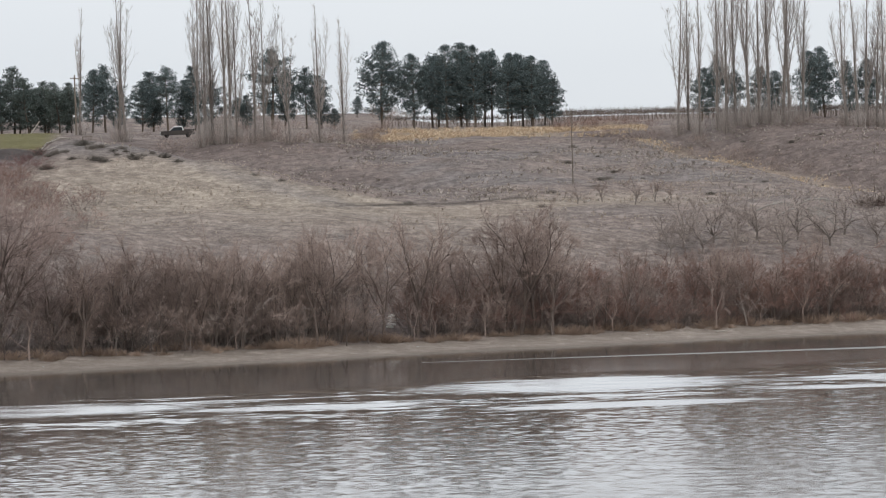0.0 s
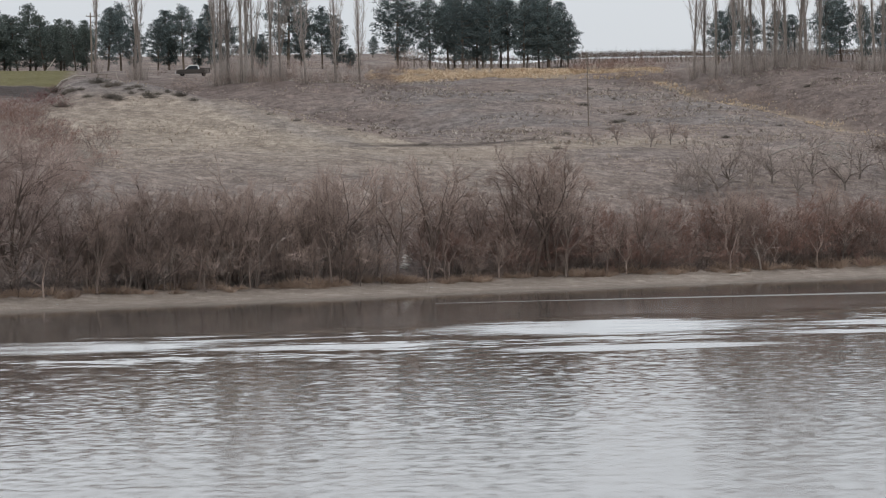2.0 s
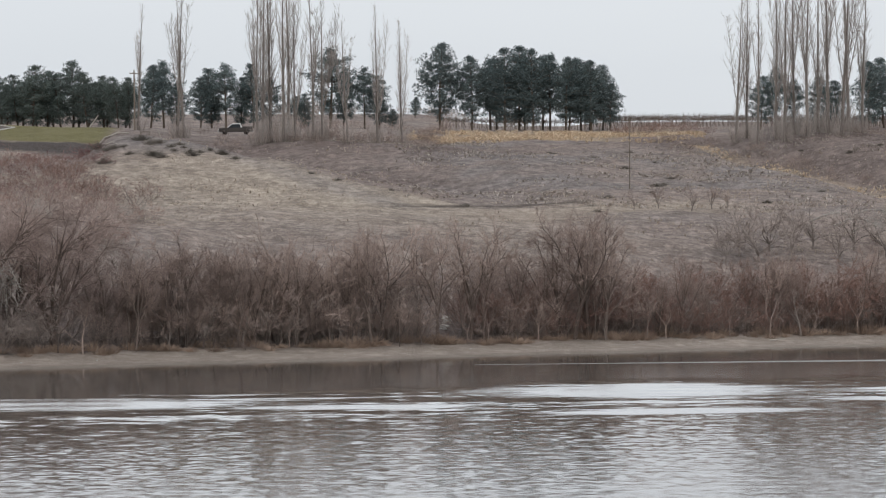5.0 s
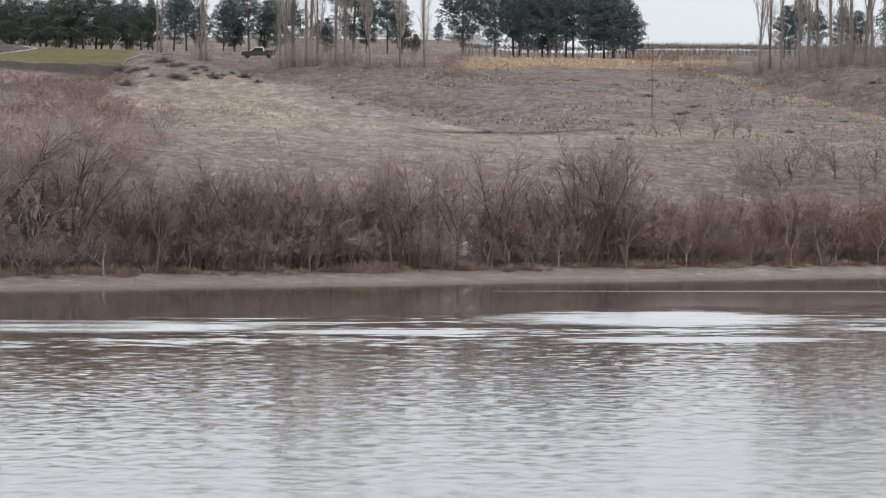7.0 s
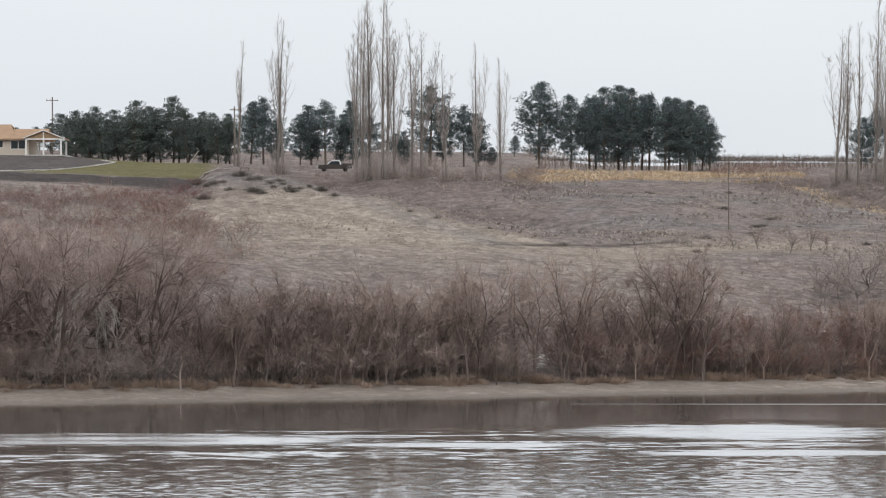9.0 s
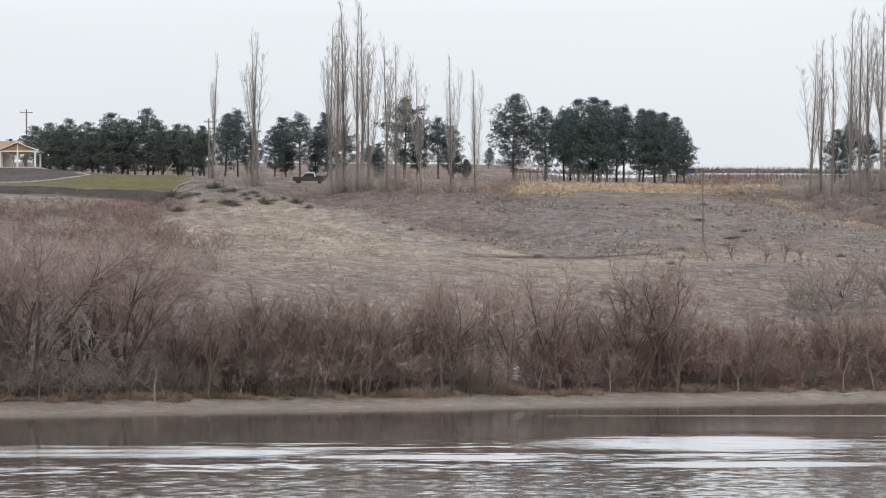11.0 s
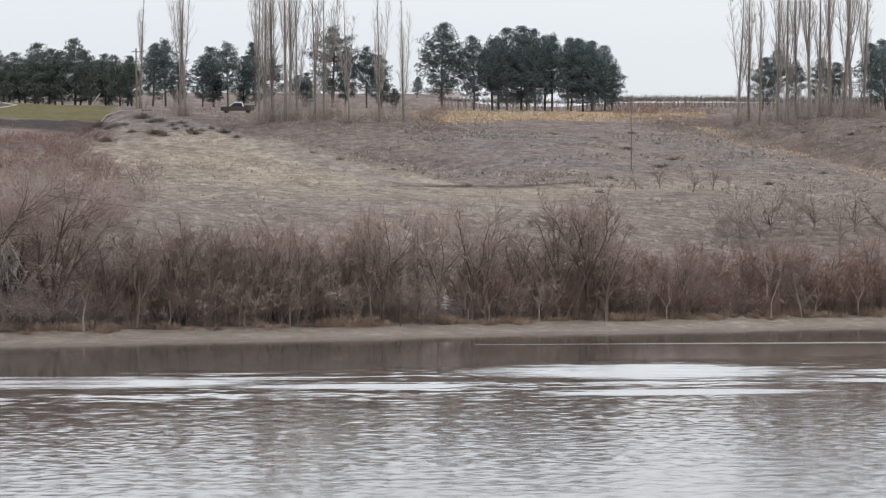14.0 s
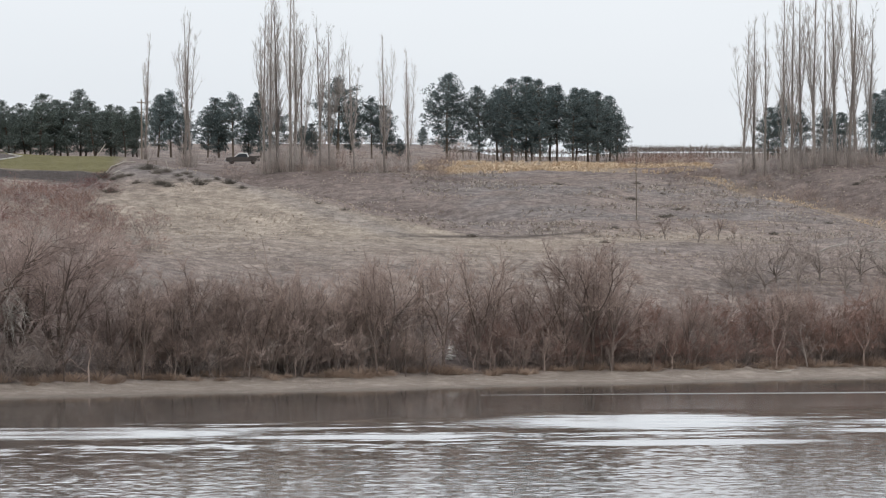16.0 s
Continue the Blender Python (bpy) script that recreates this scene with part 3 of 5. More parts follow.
# wind-ruffled patches at the edge of the calm water
lane = calc(nt, "MULTIPLY", step(nt, off_w, 60, 68), step(nt, off_w, 104, 86))
gust = noise_at(nt, position(nt, (0.035, 0.10, 1)), 1.0, 3, 0.5)
fray = noise_at(nt, position(nt, (0.09, 0.42, 1)), 1.0, 3, 0.6)
sepw = nt.nodes.new("ShaderNodeSeparateXYZ")
nt.links.new(geo.outputs["Position"], sepw.inputs[0])
ruffle = calc(nt, "MULTIPLY", lane, step(nt, gust, 0.60, 0.66))
for px, py, rx, ry in ((15, 218, 12.5, 12), (-27, 206, 18, 9), (15, 190, 10, 4), (37, 216, 9, 6), (-4, 199, 9, 3.5), (60, 226, 12, 7), (31, 203, 6, 2.5)):
    ex = calc(nt, "POWER", calc(nt, "ABSOLUTE", calc(nt, "DIVIDE", calc(nt, "SUBTRACT", sepw.outputs[0], px), rx)), 2.0)
    ey = calc(nt, "POWER", calc(nt, "ABSOLUTE", calc(nt, "DIVIDE", calc(nt, "SUBTRACT", sepw.outputs[1], py), ry)), 2.0)
    inside = calc(nt, "ADD", calc(nt, "SUBTRACT", 1.0, calc(nt, "ADD", ex, ey)), calc(nt, "MULTIPLY", calc(nt, "SUBTRACT", fray, 0.5), 2.6))
    ruffle = calc(nt, "MAXIMUM", ruffle, step(nt, inside, 0.05, 0.40))
# ripples in two sizes, and a long low swell that catches the sky where it faces the near bank
w1 = noise_at(nt, position(nt, (0.60, 0.40, 1)), 1.0, 3, 0.5)
w2 = noise_at(nt, position(nt, (0.9, 1.1, 1)), 1.0, 2, 0.5)
w4 = noise_at(nt, position(nt, (0.035, 0.13, 1)), 1.0, 2, 0.45)
lane_in = calc(nt, "SUBTRACT", 1.0, calc(nt, "MULTIPLY", lane, 0.35))
h = calc(nt, "ADD", calc(nt, "MULTIPLY", w1, 0.060), calc(nt, "MULTIPLY", w2, 0.012))
h = calc(nt, "MULTIPLY", h, lane_in)
h = calc(nt, "ADD", h, calc(nt, "MULTIPLY", w4, calc(nt, "ADD", calc(nt, "MULTIPLY", lane, 0.36), 0.04)))
# the breeze comes in patches, and dies towards the near bank
breeze = step(nt, noise_at(nt, position(nt, (0.06, 0.035, 1)), 1.0, 3, 0.6), 0.30, 0.70)
breeze = calc(nt, "ADD", calc(nt, "MULTIPLY", breeze, 0.5), 0.75)
calmer = step(nt, off, 85, 200)
# each wavelet shows one flank: short dabs of slope, longer ones by the calm water
dab_far = noise_at(nt, position(nt, (0.42, 0.50, 1)), 1.0, 3, 0.6)
dab_near = noise_at(nt, position(nt, (1.25, 1.05, 1)), 1.0, 3, 0.6)
near = step(nt, off, 78, 150)
dab = calc(nt, "ADD", calc(nt, "MULTIPLY", dab_far, calc(nt, "SUBTRACT", 1.0, near)), calc(nt, "MULTIPLY", dab_near, near))
dab = calc(nt, "MULTIPLY", calc(nt, "SUBTRACT", dab, 0.5), calc(nt, "MULTIPLY", open_water, breeze))
dab = calc(nt, "MULTIPLY", dab, calc(nt, "SUBTRACT", 0.25, calc(nt, "MULTIPLY", calmer, 0.155)))
dab = calc(nt, "MULTIPLY", dab, calc(nt, "SUBTRACT", 1.0, calc(nt, "MULTIPLY", ruffle, 0.8)))
# wavelets show mostly the flank that faces the near bank: a slight lean of the mean surface
lean = calc(nt, "ADD", calc(nt, "MULTIPLY", step(nt, off_w, 120, 195), 0.003), calc(nt, "ADD", calc(nt, "MULTIPLY", step(nt, off, 2, 30), 0.011), calc(nt, "MULTIPLY", calc(nt, "SUBTRACT", 1.0, open_water), 0.008)))
lean = calc(nt, "ADD", lean, calc(nt, "MULTIPLY", ruffle, 0.055))
tilt = nt.nodes.new("ShaderNodeCombineXYZ")
tilt.inputs[2].default_value = 1.0
nt.links.new(calc(nt, "MULTIPLY", calc(nt, "ADD", lean, dab), -1.0), tilt.inputs[1])
amp = calc(nt, "ADD", calc(nt, "MULTIPLY", open_water, calc(nt, "SUBTRACT", 0.95, calc(nt, "MULTIPLY", calmer, 0.50))), 0.006)
amp = calc(nt, "MULTIPLY", amp, calc(nt, "SUBTRACT", 1.0, calc(nt, "MULTIPLY", ruffle, 0.55)))
waves = bump(nt, b, calc(nt, "MULTIPLY", h, amp), 1.0)
nt.links.new(tilt.outputs[0], waves.inputs["Normal"])
# the long wake that lies on the calm water
wake_w = calc(nt, "ADD", 0.5, calc(nt, "MULTIPLY", calc(nt, "SUBTRACT", sepw.outputs[0], 4.0), 0.045))
wake_d = calc(nt, "DIVIDE", calc(nt, "ABSOLUTE", calc(nt, "SUBTRACT", sepw.outputs[1], 269.0)), wake_w)
wake = calc(nt, "MULTIPLY", step(nt, wake_d, 1.0, 0.5), step(nt, sepw.outputs[0], 4.2, 4.6))
gloss = calc(nt, "ADD", calc(nt, "MULTIPLY", ruffle, 0.06), calc(nt, "MULTIPLY", wake, 0.45))
nt.links.new(calc(nt, "ADD", gloss, calc(nt, "ADD", calc(nt, "MULTIPLY", open_water, calc(nt, "SUBTRACT", calc(nt, "MULTIPLY", step(nt, off, 90, 200), 0.095), 0.032)), 0.088)), b.inputs["Roughness"])
bm = bmesh.new()
bmesh.ops.create_grid(bm, x_segments=40, y_segments=40, size=1)
for v in bm.verts:
    v.co = (v.co.x * 2500, 190 + v.co.y * 190, 0)
me = bpy.data.meshes.new("water")
bm.to_mesh(me)
bm.free()
me.materials.append(WATER)
tagged(new("water", me), "rippled grey-brown river water with calm margin", "river", kind="structure")


# ---- tall dry grass along the crest and the swale ----
def bunches(name, places, size, blades, mat, label, seed, splay=(0.1, 0.9), thick=0.13):
    """Many small bunches of blades, joined: nobody could count them."""
    g = np.random.default_rng(seed)
    n = len(places)
    c = np.column_stack([places, ground(places[:, 0], places[:, 1]) - 0.03])
    w = g.uniform(0, 2 * np.pi, (n, blades))
    hgt = size * g.uniform(0.5, 1.25, (n, 1)) * g.uniform(0.6, 1.1, (n, blades))
    lean = g.uniform(splay[0], splay[1], (n, blades)) * hgt
    ux, uy = np.cos(w), np.sin(w)
    half = hgt * thick
    out = 0.15 * size
    base = np.stack([c[:, None, 0] + ux * out, c[:, None, 1] + uy * out, np.repeat(c[:, 2:3], blades, 1)], -1)
    side = np.stack([-uy * half, ux * half, np.zeros_like(half)], -1)
    mid = base + np.stack([ux * lean * 0.4, uy * lean * 0.4, hgt * 0.7], -1)
    tip = base + np.stack([ux * lean, uy * lean, hgt], -1)
    v = np.stack([base - side, base + side, mid + side * 0.8, mid - side * 0.8, tip], 2).reshape(-1, 3)
    k = np.arange(n * blades) * 5
    quads_ = np.stack([k, k + 1, k + 2, k + 3], -1)
    tris_ = np.stack([k + 3, k + 2, k + 4], -1)
    me = mesh_of(name, v.tolist(), quads_.tolist() + tris_.tolist(), mat)
    return tagged(new(name, me), label, "grass", kind="stuff")


def island_mat(name, *stops):
    m, nt, b = material(name)
    geo = nt.nodes.new("ShaderNodeNewGeometry")
    nt.links.new(ramp(nt, geo.outputs["Random Per Island"], *stops), b.inputs["Base Color"])
    b.inputs["Roughness"].default_value = 0.9
    b.inputs["Specular IOR Level"].default_value = 0.2
    return m


GOLD_GRASS = island_mat("golden_grass", (0.0, (0.38, 0.265, 0.175)), (0.5, (0.64, 0.49, 0.34)), (1.0, (0.82, 0.70, 0.535)))
HUMMOCK_GRASS = island_mat("grey_bunchgrass", (0.0, (0.28, 0.240, 0.213)), (0.5, (0.42, 0.366, 0.325)), (1.0, (0.56, 0.493, 0.44)))
PALE_GRASS = island_mat("pale_bunchgrass", (0.0, (0.30, 0.243, 0.197)), (0.5, (0.44, 0.365, 0.30)), (1.0, (0.56, 0.475, 0.40)))
gen = np.random.default_rng(5)


def scatter(n, x0, x1, y0, y1, keep):
    p = np.column_stack([gen.uniform(x0, x1, n), gen.uniform(y0, y1, n)])
    p = p[np.abs(p[:, 0]) < 0.2 * p[:, 1]]
    return p[keep(p[:, 0], p[:, 1]) > gen.random(len(p))]


clump = lambda x, y: np.clip(0.35 + 1.8 * value_noise(x / 5, y / 4, 21) + 1.2 * value_noise(x / 1.6, y / 1.3, 22), 0, 1)
bunches("tall_dry_grass", scatter(13000, -2, 46, 484, 522, lambda x, y: clump(x, y) * soft(y - shore(x), 180, 200) * soft(-(y - shore(x)), -226, -208)), 0.5, 14, GOLD_GRASS, "tall golden dry grass along the crest", 3, (0.4, 1.7), 0.055)
bunches("tall_dry_grass", scatter(14000, 42, 82, 415, 488, lambda x, y: np.exp(-(along(x, y, 41, 488, 71, 418)[0] / 2.2) ** 2) * clump(x, y)), 0.3, 6, GOLD_GRASS, "golden dry grass along the swale", 4)
# low bunchgrass over the open slope, in loose drifts along the contours
drift = lambda x, y: np.clip(0.12 + 1.9 * value_noise(x / 4.5, y / 2.6, 23) + 1.0 * value_noise(x / 14, y / 9, 24), 0, 1)
bunches("bunchgrass", scatter(20000, -46, 80, 340, 470, lambda x, y: drift(x, y) * soft(x + 0.086 * y, -3, 1)), 0.26, 5, PALE_GRASS, "low pale bunchgrass in drifts over the dry slope", 6, (0.3, 1.3), 0.16)
bunches("bunchgrass", scatter(9000, -14, 78, 384, 480, lambda x, y: np.clip(0.08 + 2.0 * value_noise(x / 8, y / 7, 25), 0, 1)), 0.34, 12, HUMMOCK_GRASS, "pale hummocks of dry bunchgrass on the slope", 8, (0.6, 1.9), 0.14)


# ---- trees on the skyline ----
POPLARS = [(-45.2, 505, 19.9), (-37.1, 482, 23.2), (-36.3, 484, 23.7), (-24.3, 470, 25.3), (-23.7, 474, 26.4), (-22.6, 476, 29.0), (-20.5, 472, 27.9), (-20.1, 477, 28.1), (-18.9, 474, 21.3), (-15.9, 466, 22.6), (-14.6, 468, 21.8), (-10.7, 464, 18.2), (-6.4, 468, 20.4), (-2.9, 480, 18.9)]
POPLARS_EAST = [(48.4, 484, 22.8), (50.5, 488, 23.5), (51.4, 480, 24.6), (54.4, 482, 27.9), (55.3, 478, 27.8), (57.4, 484, 26.0), (59.0, 480, 28.3), (61.3, 486, 27.6), (62.4, 482, 28.8), (63.9, 478, 28.7), (66.1, 486, 28.0), (67.9, 484, 24.2), (74.8, 486, 21.9), (75.7, 480, 23.3), (77.5, 484, 23.4), (79.5, 486, 20.0), (79.8, 482, 21.4), (83.1, 484, 22.8), (84.8, 484, 22.0)]
PINES = [(-76.3, 540, 9.4), (-74.5, 545, 9.1), (-71.2, 538, 10.0), (-69.4, 545, 9.7), (-66.3, 540, 11.1), (-64.8, 548, 10.4), (-61.5, 540, 9.7), (-60.0, 545, 12.0), (-56.9, 540, 9.9), (-54.7, 545, 9.5), (-51.5, 538, 8.9), (-49.9, 542, 9.0),
         (-45.5, 532, 10.9), (-43.6, 536, 11.6), (-41.7, 540, 7.9), (-37.3, 535, 8.8), (-35.7, 540, 10.5), (-33.0, 536, 11.2), (-30.7, 540, 9.0), (-28.3, 536, 11.2), (-25.9, 542, 8.7), (-19.9, 545, 6.4), (-15.2, 534, 13.8), (-13.2, 540, 10.5), (-9.5, 536, 10.6), (-7.0, 540, 9.4), (-4.9, 540, 3.6)]
PINES_MID = [(11.9, 536, 12.2), (14.2, 530, 13.9), (16.8, 536, 14.4), (19.0, 530, 13.9), (22.0, 536, 13.1), (24.4, 530, 12.5), (27.3, 536, 12.6), (28.7, 530, 12.0), (30.9, 534, 11.1), (31.9, 530, 8.1), (13, 540, 12.5), (18, 541, 13.2), (21, 541, 12.8), (25.5, 541, 12.2), (29, 540, 11.5)]
PINES_EAST = [(57.2, 530, 9.2), (60.3, 534, 10.4), (63.5, 536, 8.2), (67.5, 534, 8.8), (71.0, 536, 8.2), (75.5, 530, 11.6), (78.6, 534, 12.2), (82.5, 532, 9.7), (85.8, 534, 10.0), (90.0, 534, 9.2)]
rng = random.Random(11)


def copy_again(ob, m):
    """copy_thing for a prototype that is itself scaled."""
    return copy_thing(ob, m @ Matrix.Diagonal((1 / ob.scale[0], 1 / ob.scale[1], 1 / ob.scale[2], 1)))


def row_of(name, kinds, places, unit, label, category, group, parts, wide=(0.9, 1.1)):
    """Plant copies of several built kinds at (x, y, height)."""
    first = {}
    for i, (x, y, hgt) in enumerate(places):
        k = rng.randrange(len(kinds))
        w = hgt / unit * rng.uniform(*wide)
        m = spot(x, y, rng.uniform(0, 6.283), hgt / unit, w)
        if k in first:
            copy_again(first[k], m)
        else:
            first[k] = plant(name, kinds[k], parts, m, label, category, group)


TC = ("trunk", "crown")
pop_kinds = [make_poplar(21 + i, 24, w, st) for i, (w, st) in enumerate(((0.8, 3), (0.95, 3), (1.1, 4), (0.6, 2)))]
row_of("poplar_tree", pop_kinds, POPLARS, 24, "tall bare grey Lombardy poplar on the slope's crest", "tree", "bare poplars on the crest", TC)
row_of("poplar_tree", pop_kinds, POPLARS_EAST, 24, "tall bare grey Lombardy poplar in a dense row", "tree", "bare poplars in a row", TC, (0.9, 1.2))
pine_kinds = [make_pine(41 + i, 12, r, NEEDLES, bare, n) for i, (r, bare, n) in enumerate(((2.75, 0.15, 15), (2.5, 0.13, 16), (3.1, 0.16, 15), (2.6, 0.25, 13)))]
row_kinds = [make_pine(51 + i, 12, r, NEEDLES_LIGHT, bare, n) for i, (r, bare, n) in enumerate(((2.8, 0.12, 15), (2.5, 0.10, 16), (2.6, 0.2, 13)))]
row_of("pine_tree", row_kinds, PINES[:12], 12, "green pine in a dense row by the lawn", "tree", "pines on the plateau", TC, (1.1, 1.45))
row_of("pine_tree", pine_kinds, PINES[12:], 12, "dark green pine with bare lower trunk", "tree", "pines on the plateau", TC, (1.0, 1.35))
PINES_BACK = [(-80 + 3.1 * i + rng.uniform(-1, 1), 552 + rng.uniform(0, 6), rng.uniform(6.5, 9.5)) for i in range(10)] + [(-104 + 3.2 * i, 590, rng.uniform(4, 6)) for i in range(11)]
row_of("pine_tree", row_kinds, PINES_BACK, 12, "dark green pine in the dense row by the lawn", "tree", "pines on the plateau", TC, (1.2, 1.6))
row_of("pine_tree", [pine_kinds[2]], [(3.3, 530, 14.9), (8.7, 532, 12.7)], 12, "broad dark green pine standing apart", "tree", "grove of pines", TC, (0.95, 1.15))
row_of("pine_tree", pine_kinds, PINES_MID, 12, "dense dark green pine in a rounded grove", "tree", "grove of pines", TC, (0.95, 1.2))
row_of("pine_tree", pine_kinds, PINES_EAST, 12, "dark green pine behind bare poplars", "tree", "pines behind the poplars", TC, (0.95, 1.2))

# ---- the thicket along the shore ----
SC = ("stem", "crown")
shrub_brown = [make_shrub(60 + i, 6, 5.0, 19, 10, 7, TWIG_BROWN, lean=0.62) for i in range(4)]
shrub_red = [make_shrub(70 + i, 6, 5.2, 18, 10, 8, TWIG_RED, lean=0.75) for i in range(3)]
shrub_grey = [make_shrub(80 + i, 6, 5.0, 15, 9, 7, TWIG_GREY, lean=0.7) for i in range(2)]
scrub_brown = [make_shrub(64 + i, 6, 5.5, 12, 5, 3, TWIG_BROWN, lean=0.7, twig_r=0.034, low=0.1) for i in range(3)]
scrub_red = [make_shrub(74 + i, 6, 5.5, 13, 6, 4, TWIG_RED, lean=0.7, twig_r=0.022, low=0.1, bark=TWIG_GREY, stem_r=0.05) for i in range(3)]
scrub_grey = [make_shrub(84 + i, 6, 5.5, 13, 5, 3, TWIG_GREY, lean=0.7, twig_r=0.022, low=0.1) for i in range(2)]
tree_kinds = [make_tree(90 + i, 11, 1.15, 6, TWIG_BROWN, BARK_DARK, fork=0.34, levels=(11, 8, 6), trunk_r=0.17, angle=(0.45, 1.0), crooked=0.115, lift=0.04) for i in range(5)]
# distance along the shore, height
SHORE_TREES = [(-26.0, 8.4), (-22.5, 9.0), (-19.2, 8.6), (-17.0, 9.4), (-14.6, 9.6), (-13.2, 8.6), (-11.8, 10.6), (-8.0, 9.4), (-4.8, 11.0), (-3.9, 11.6), (1.3, 11.0), (4.7, 12.4), (13.4, 11.0),
               (14.8, 13.4), (16.2, 12.8), (17.8, 10.4), (25.5, 8.0), (36.0, 8.4), (46.0, 8.6)]
row_of("shore_tree", tree_kinds, [(x, float(shore(x)) + rng.uniform(8, 10), h) for x, h in SHORE_TREES], 11, "dark bare tree standing in the shore thicket", "tree", "bare trees along the shore", TC, (0.75, 1.05))
slim_kinds = [make_tree(100 + i, 9, 0.75, 5, TWIG_BROWN, BARK_DARK, fork=0.3, levels=(8, 7, 5), trunk_r=0.11, angle=(0.4, 0.9), crooked=0.11, lift=0.05) for i in range(4)]
slim_places, x = [], -28.0
while x < 52:
    x += rng.uniform(0.9, 2.4) if x < 0 else rng.uniform(2.0, 5.5)
    if not 1.2 < x < 4.0:
        slim_places.append((x, float(shore(x)) + rng.uniform(8.5, 12.0), rng.uniform(7.8, 11.0) * (1.0 if x < 18 else 0.75)))
row_of("shore_tree", slim_kinds, slim_places, 9, "slim dark bare tree in the shore thicket", "tree", "bare trees along the shore", TC, (0.8, 1.1))
places = {"brown": [], "red": [], "grey": []}
for depth, lo, hi, gap in ((8.0, 1.0, 2.0, 9.0), (10.2, 3.0, 4.8, 2.2), (12.5, 4.4, 6.6, 2.3), (16.5, 5.4, 7.8, 2.4)):
    x = -58.0
    while x < 62:
        x += gap * rng.uniform(0.5, 1.5)
        y = float(shore(x)) + depth + rng.uniform(-1.2, 1.2)
        tall = rng.uniform(lo, hi) * (1.12 if -28 < x < 12 else 1.0) * (1.0 + 0.75 * float(value_noise(np.float64(x / 4.5), np.float64(depth / 9), 31)))
        if -0.2 < x < 4.8 and depth > 7 or x < -29 and depth > 9 and rng.random() < 0.5:
            continue
        r = rng.random()
        kind = "grey" if x < -28 and r < 0.5 else "red" if x > 20 and r < 0.72 or x > 2 and r < 0.25 or r < 0.06 else "grey" if r > 0.9 else "brown"
        places[kind].append((x, y, tall))
for kind, kinds, word in (("brown", shrub_brown, "brown"), ("red", shrub_red, "reddish-brown"), ("grey", shrub_grey, "grey")):
    row_of("shore_shrub", kinds, places[kind], 6, f"bare {word} willow shrub in the dense shore thicket", "shrub", "shrubs along the shore", SC, (0.9, 1.3))

# undergrowth between the stems, its twig colour darkened for the shade there
SHADED_WOOD = simple("shaded_underwood_twigs", (0.15, 0.113, 0.096), (0.33, 0.253, 0.217), 0.8, spread=0.35)
under = [make_shrub(66 + i, 6, 6.5, 14, 6, 5, SHADED_WOOD, lean=1.1, twig_r=0.024, low=0.05, bark=BARK_DARK) for i in range(2)]
low_places = []
x = -56.0
while x < 58:
    x += rng.uniform(2.2, 4.6) if x < -5 else rng.uniform(1.2, 2.8)
    if x < -29 and rng.random() < 0.6:
        continue
    if -0.2 < x < 4.8:
        continue
    low_places.append((x, float(shore(x)) + rng.uniform(9.0, 12.5), rng.uniform(1.8, 3.4)))
row_of("undergrowth_shrub", under, low_places, 6, "tangled undergrowth shrub, twigs darkened for the thicket's shade", "shrub", "undergrowth along the shore", SC, (1.0, 1.5))

# slender trunks at the thicket's edge
sapling_kinds = [make_tree(180 + i, 6, 0.9, 4, TWIG_BROWN, (BARK_GREY, TWIG_BROWN, BARK_DARK, BARK_DARK)[i], fork=0.3, levels=(5, 5, 4), trunk_r=0.085, angle=(0.4, 1.1), crooked=0.16, lift=0.03) for i in range(4)]
edge = []
x = -54.0
while x < 56:
    x += rng.uniform(1.2, 4.4)
    if not 0.6 < x < 4.2:
        edge.append((x, float(shore(x)) + rng.uniform(7.0, 9.5), rng.uniform(3.2, 5.6)))
row_of("sapling", sapling_kinds, edge, 6, "slender bare sapling at the thicket's edge", "tree", "saplings along the shore", TC, (0.9, 1.3))

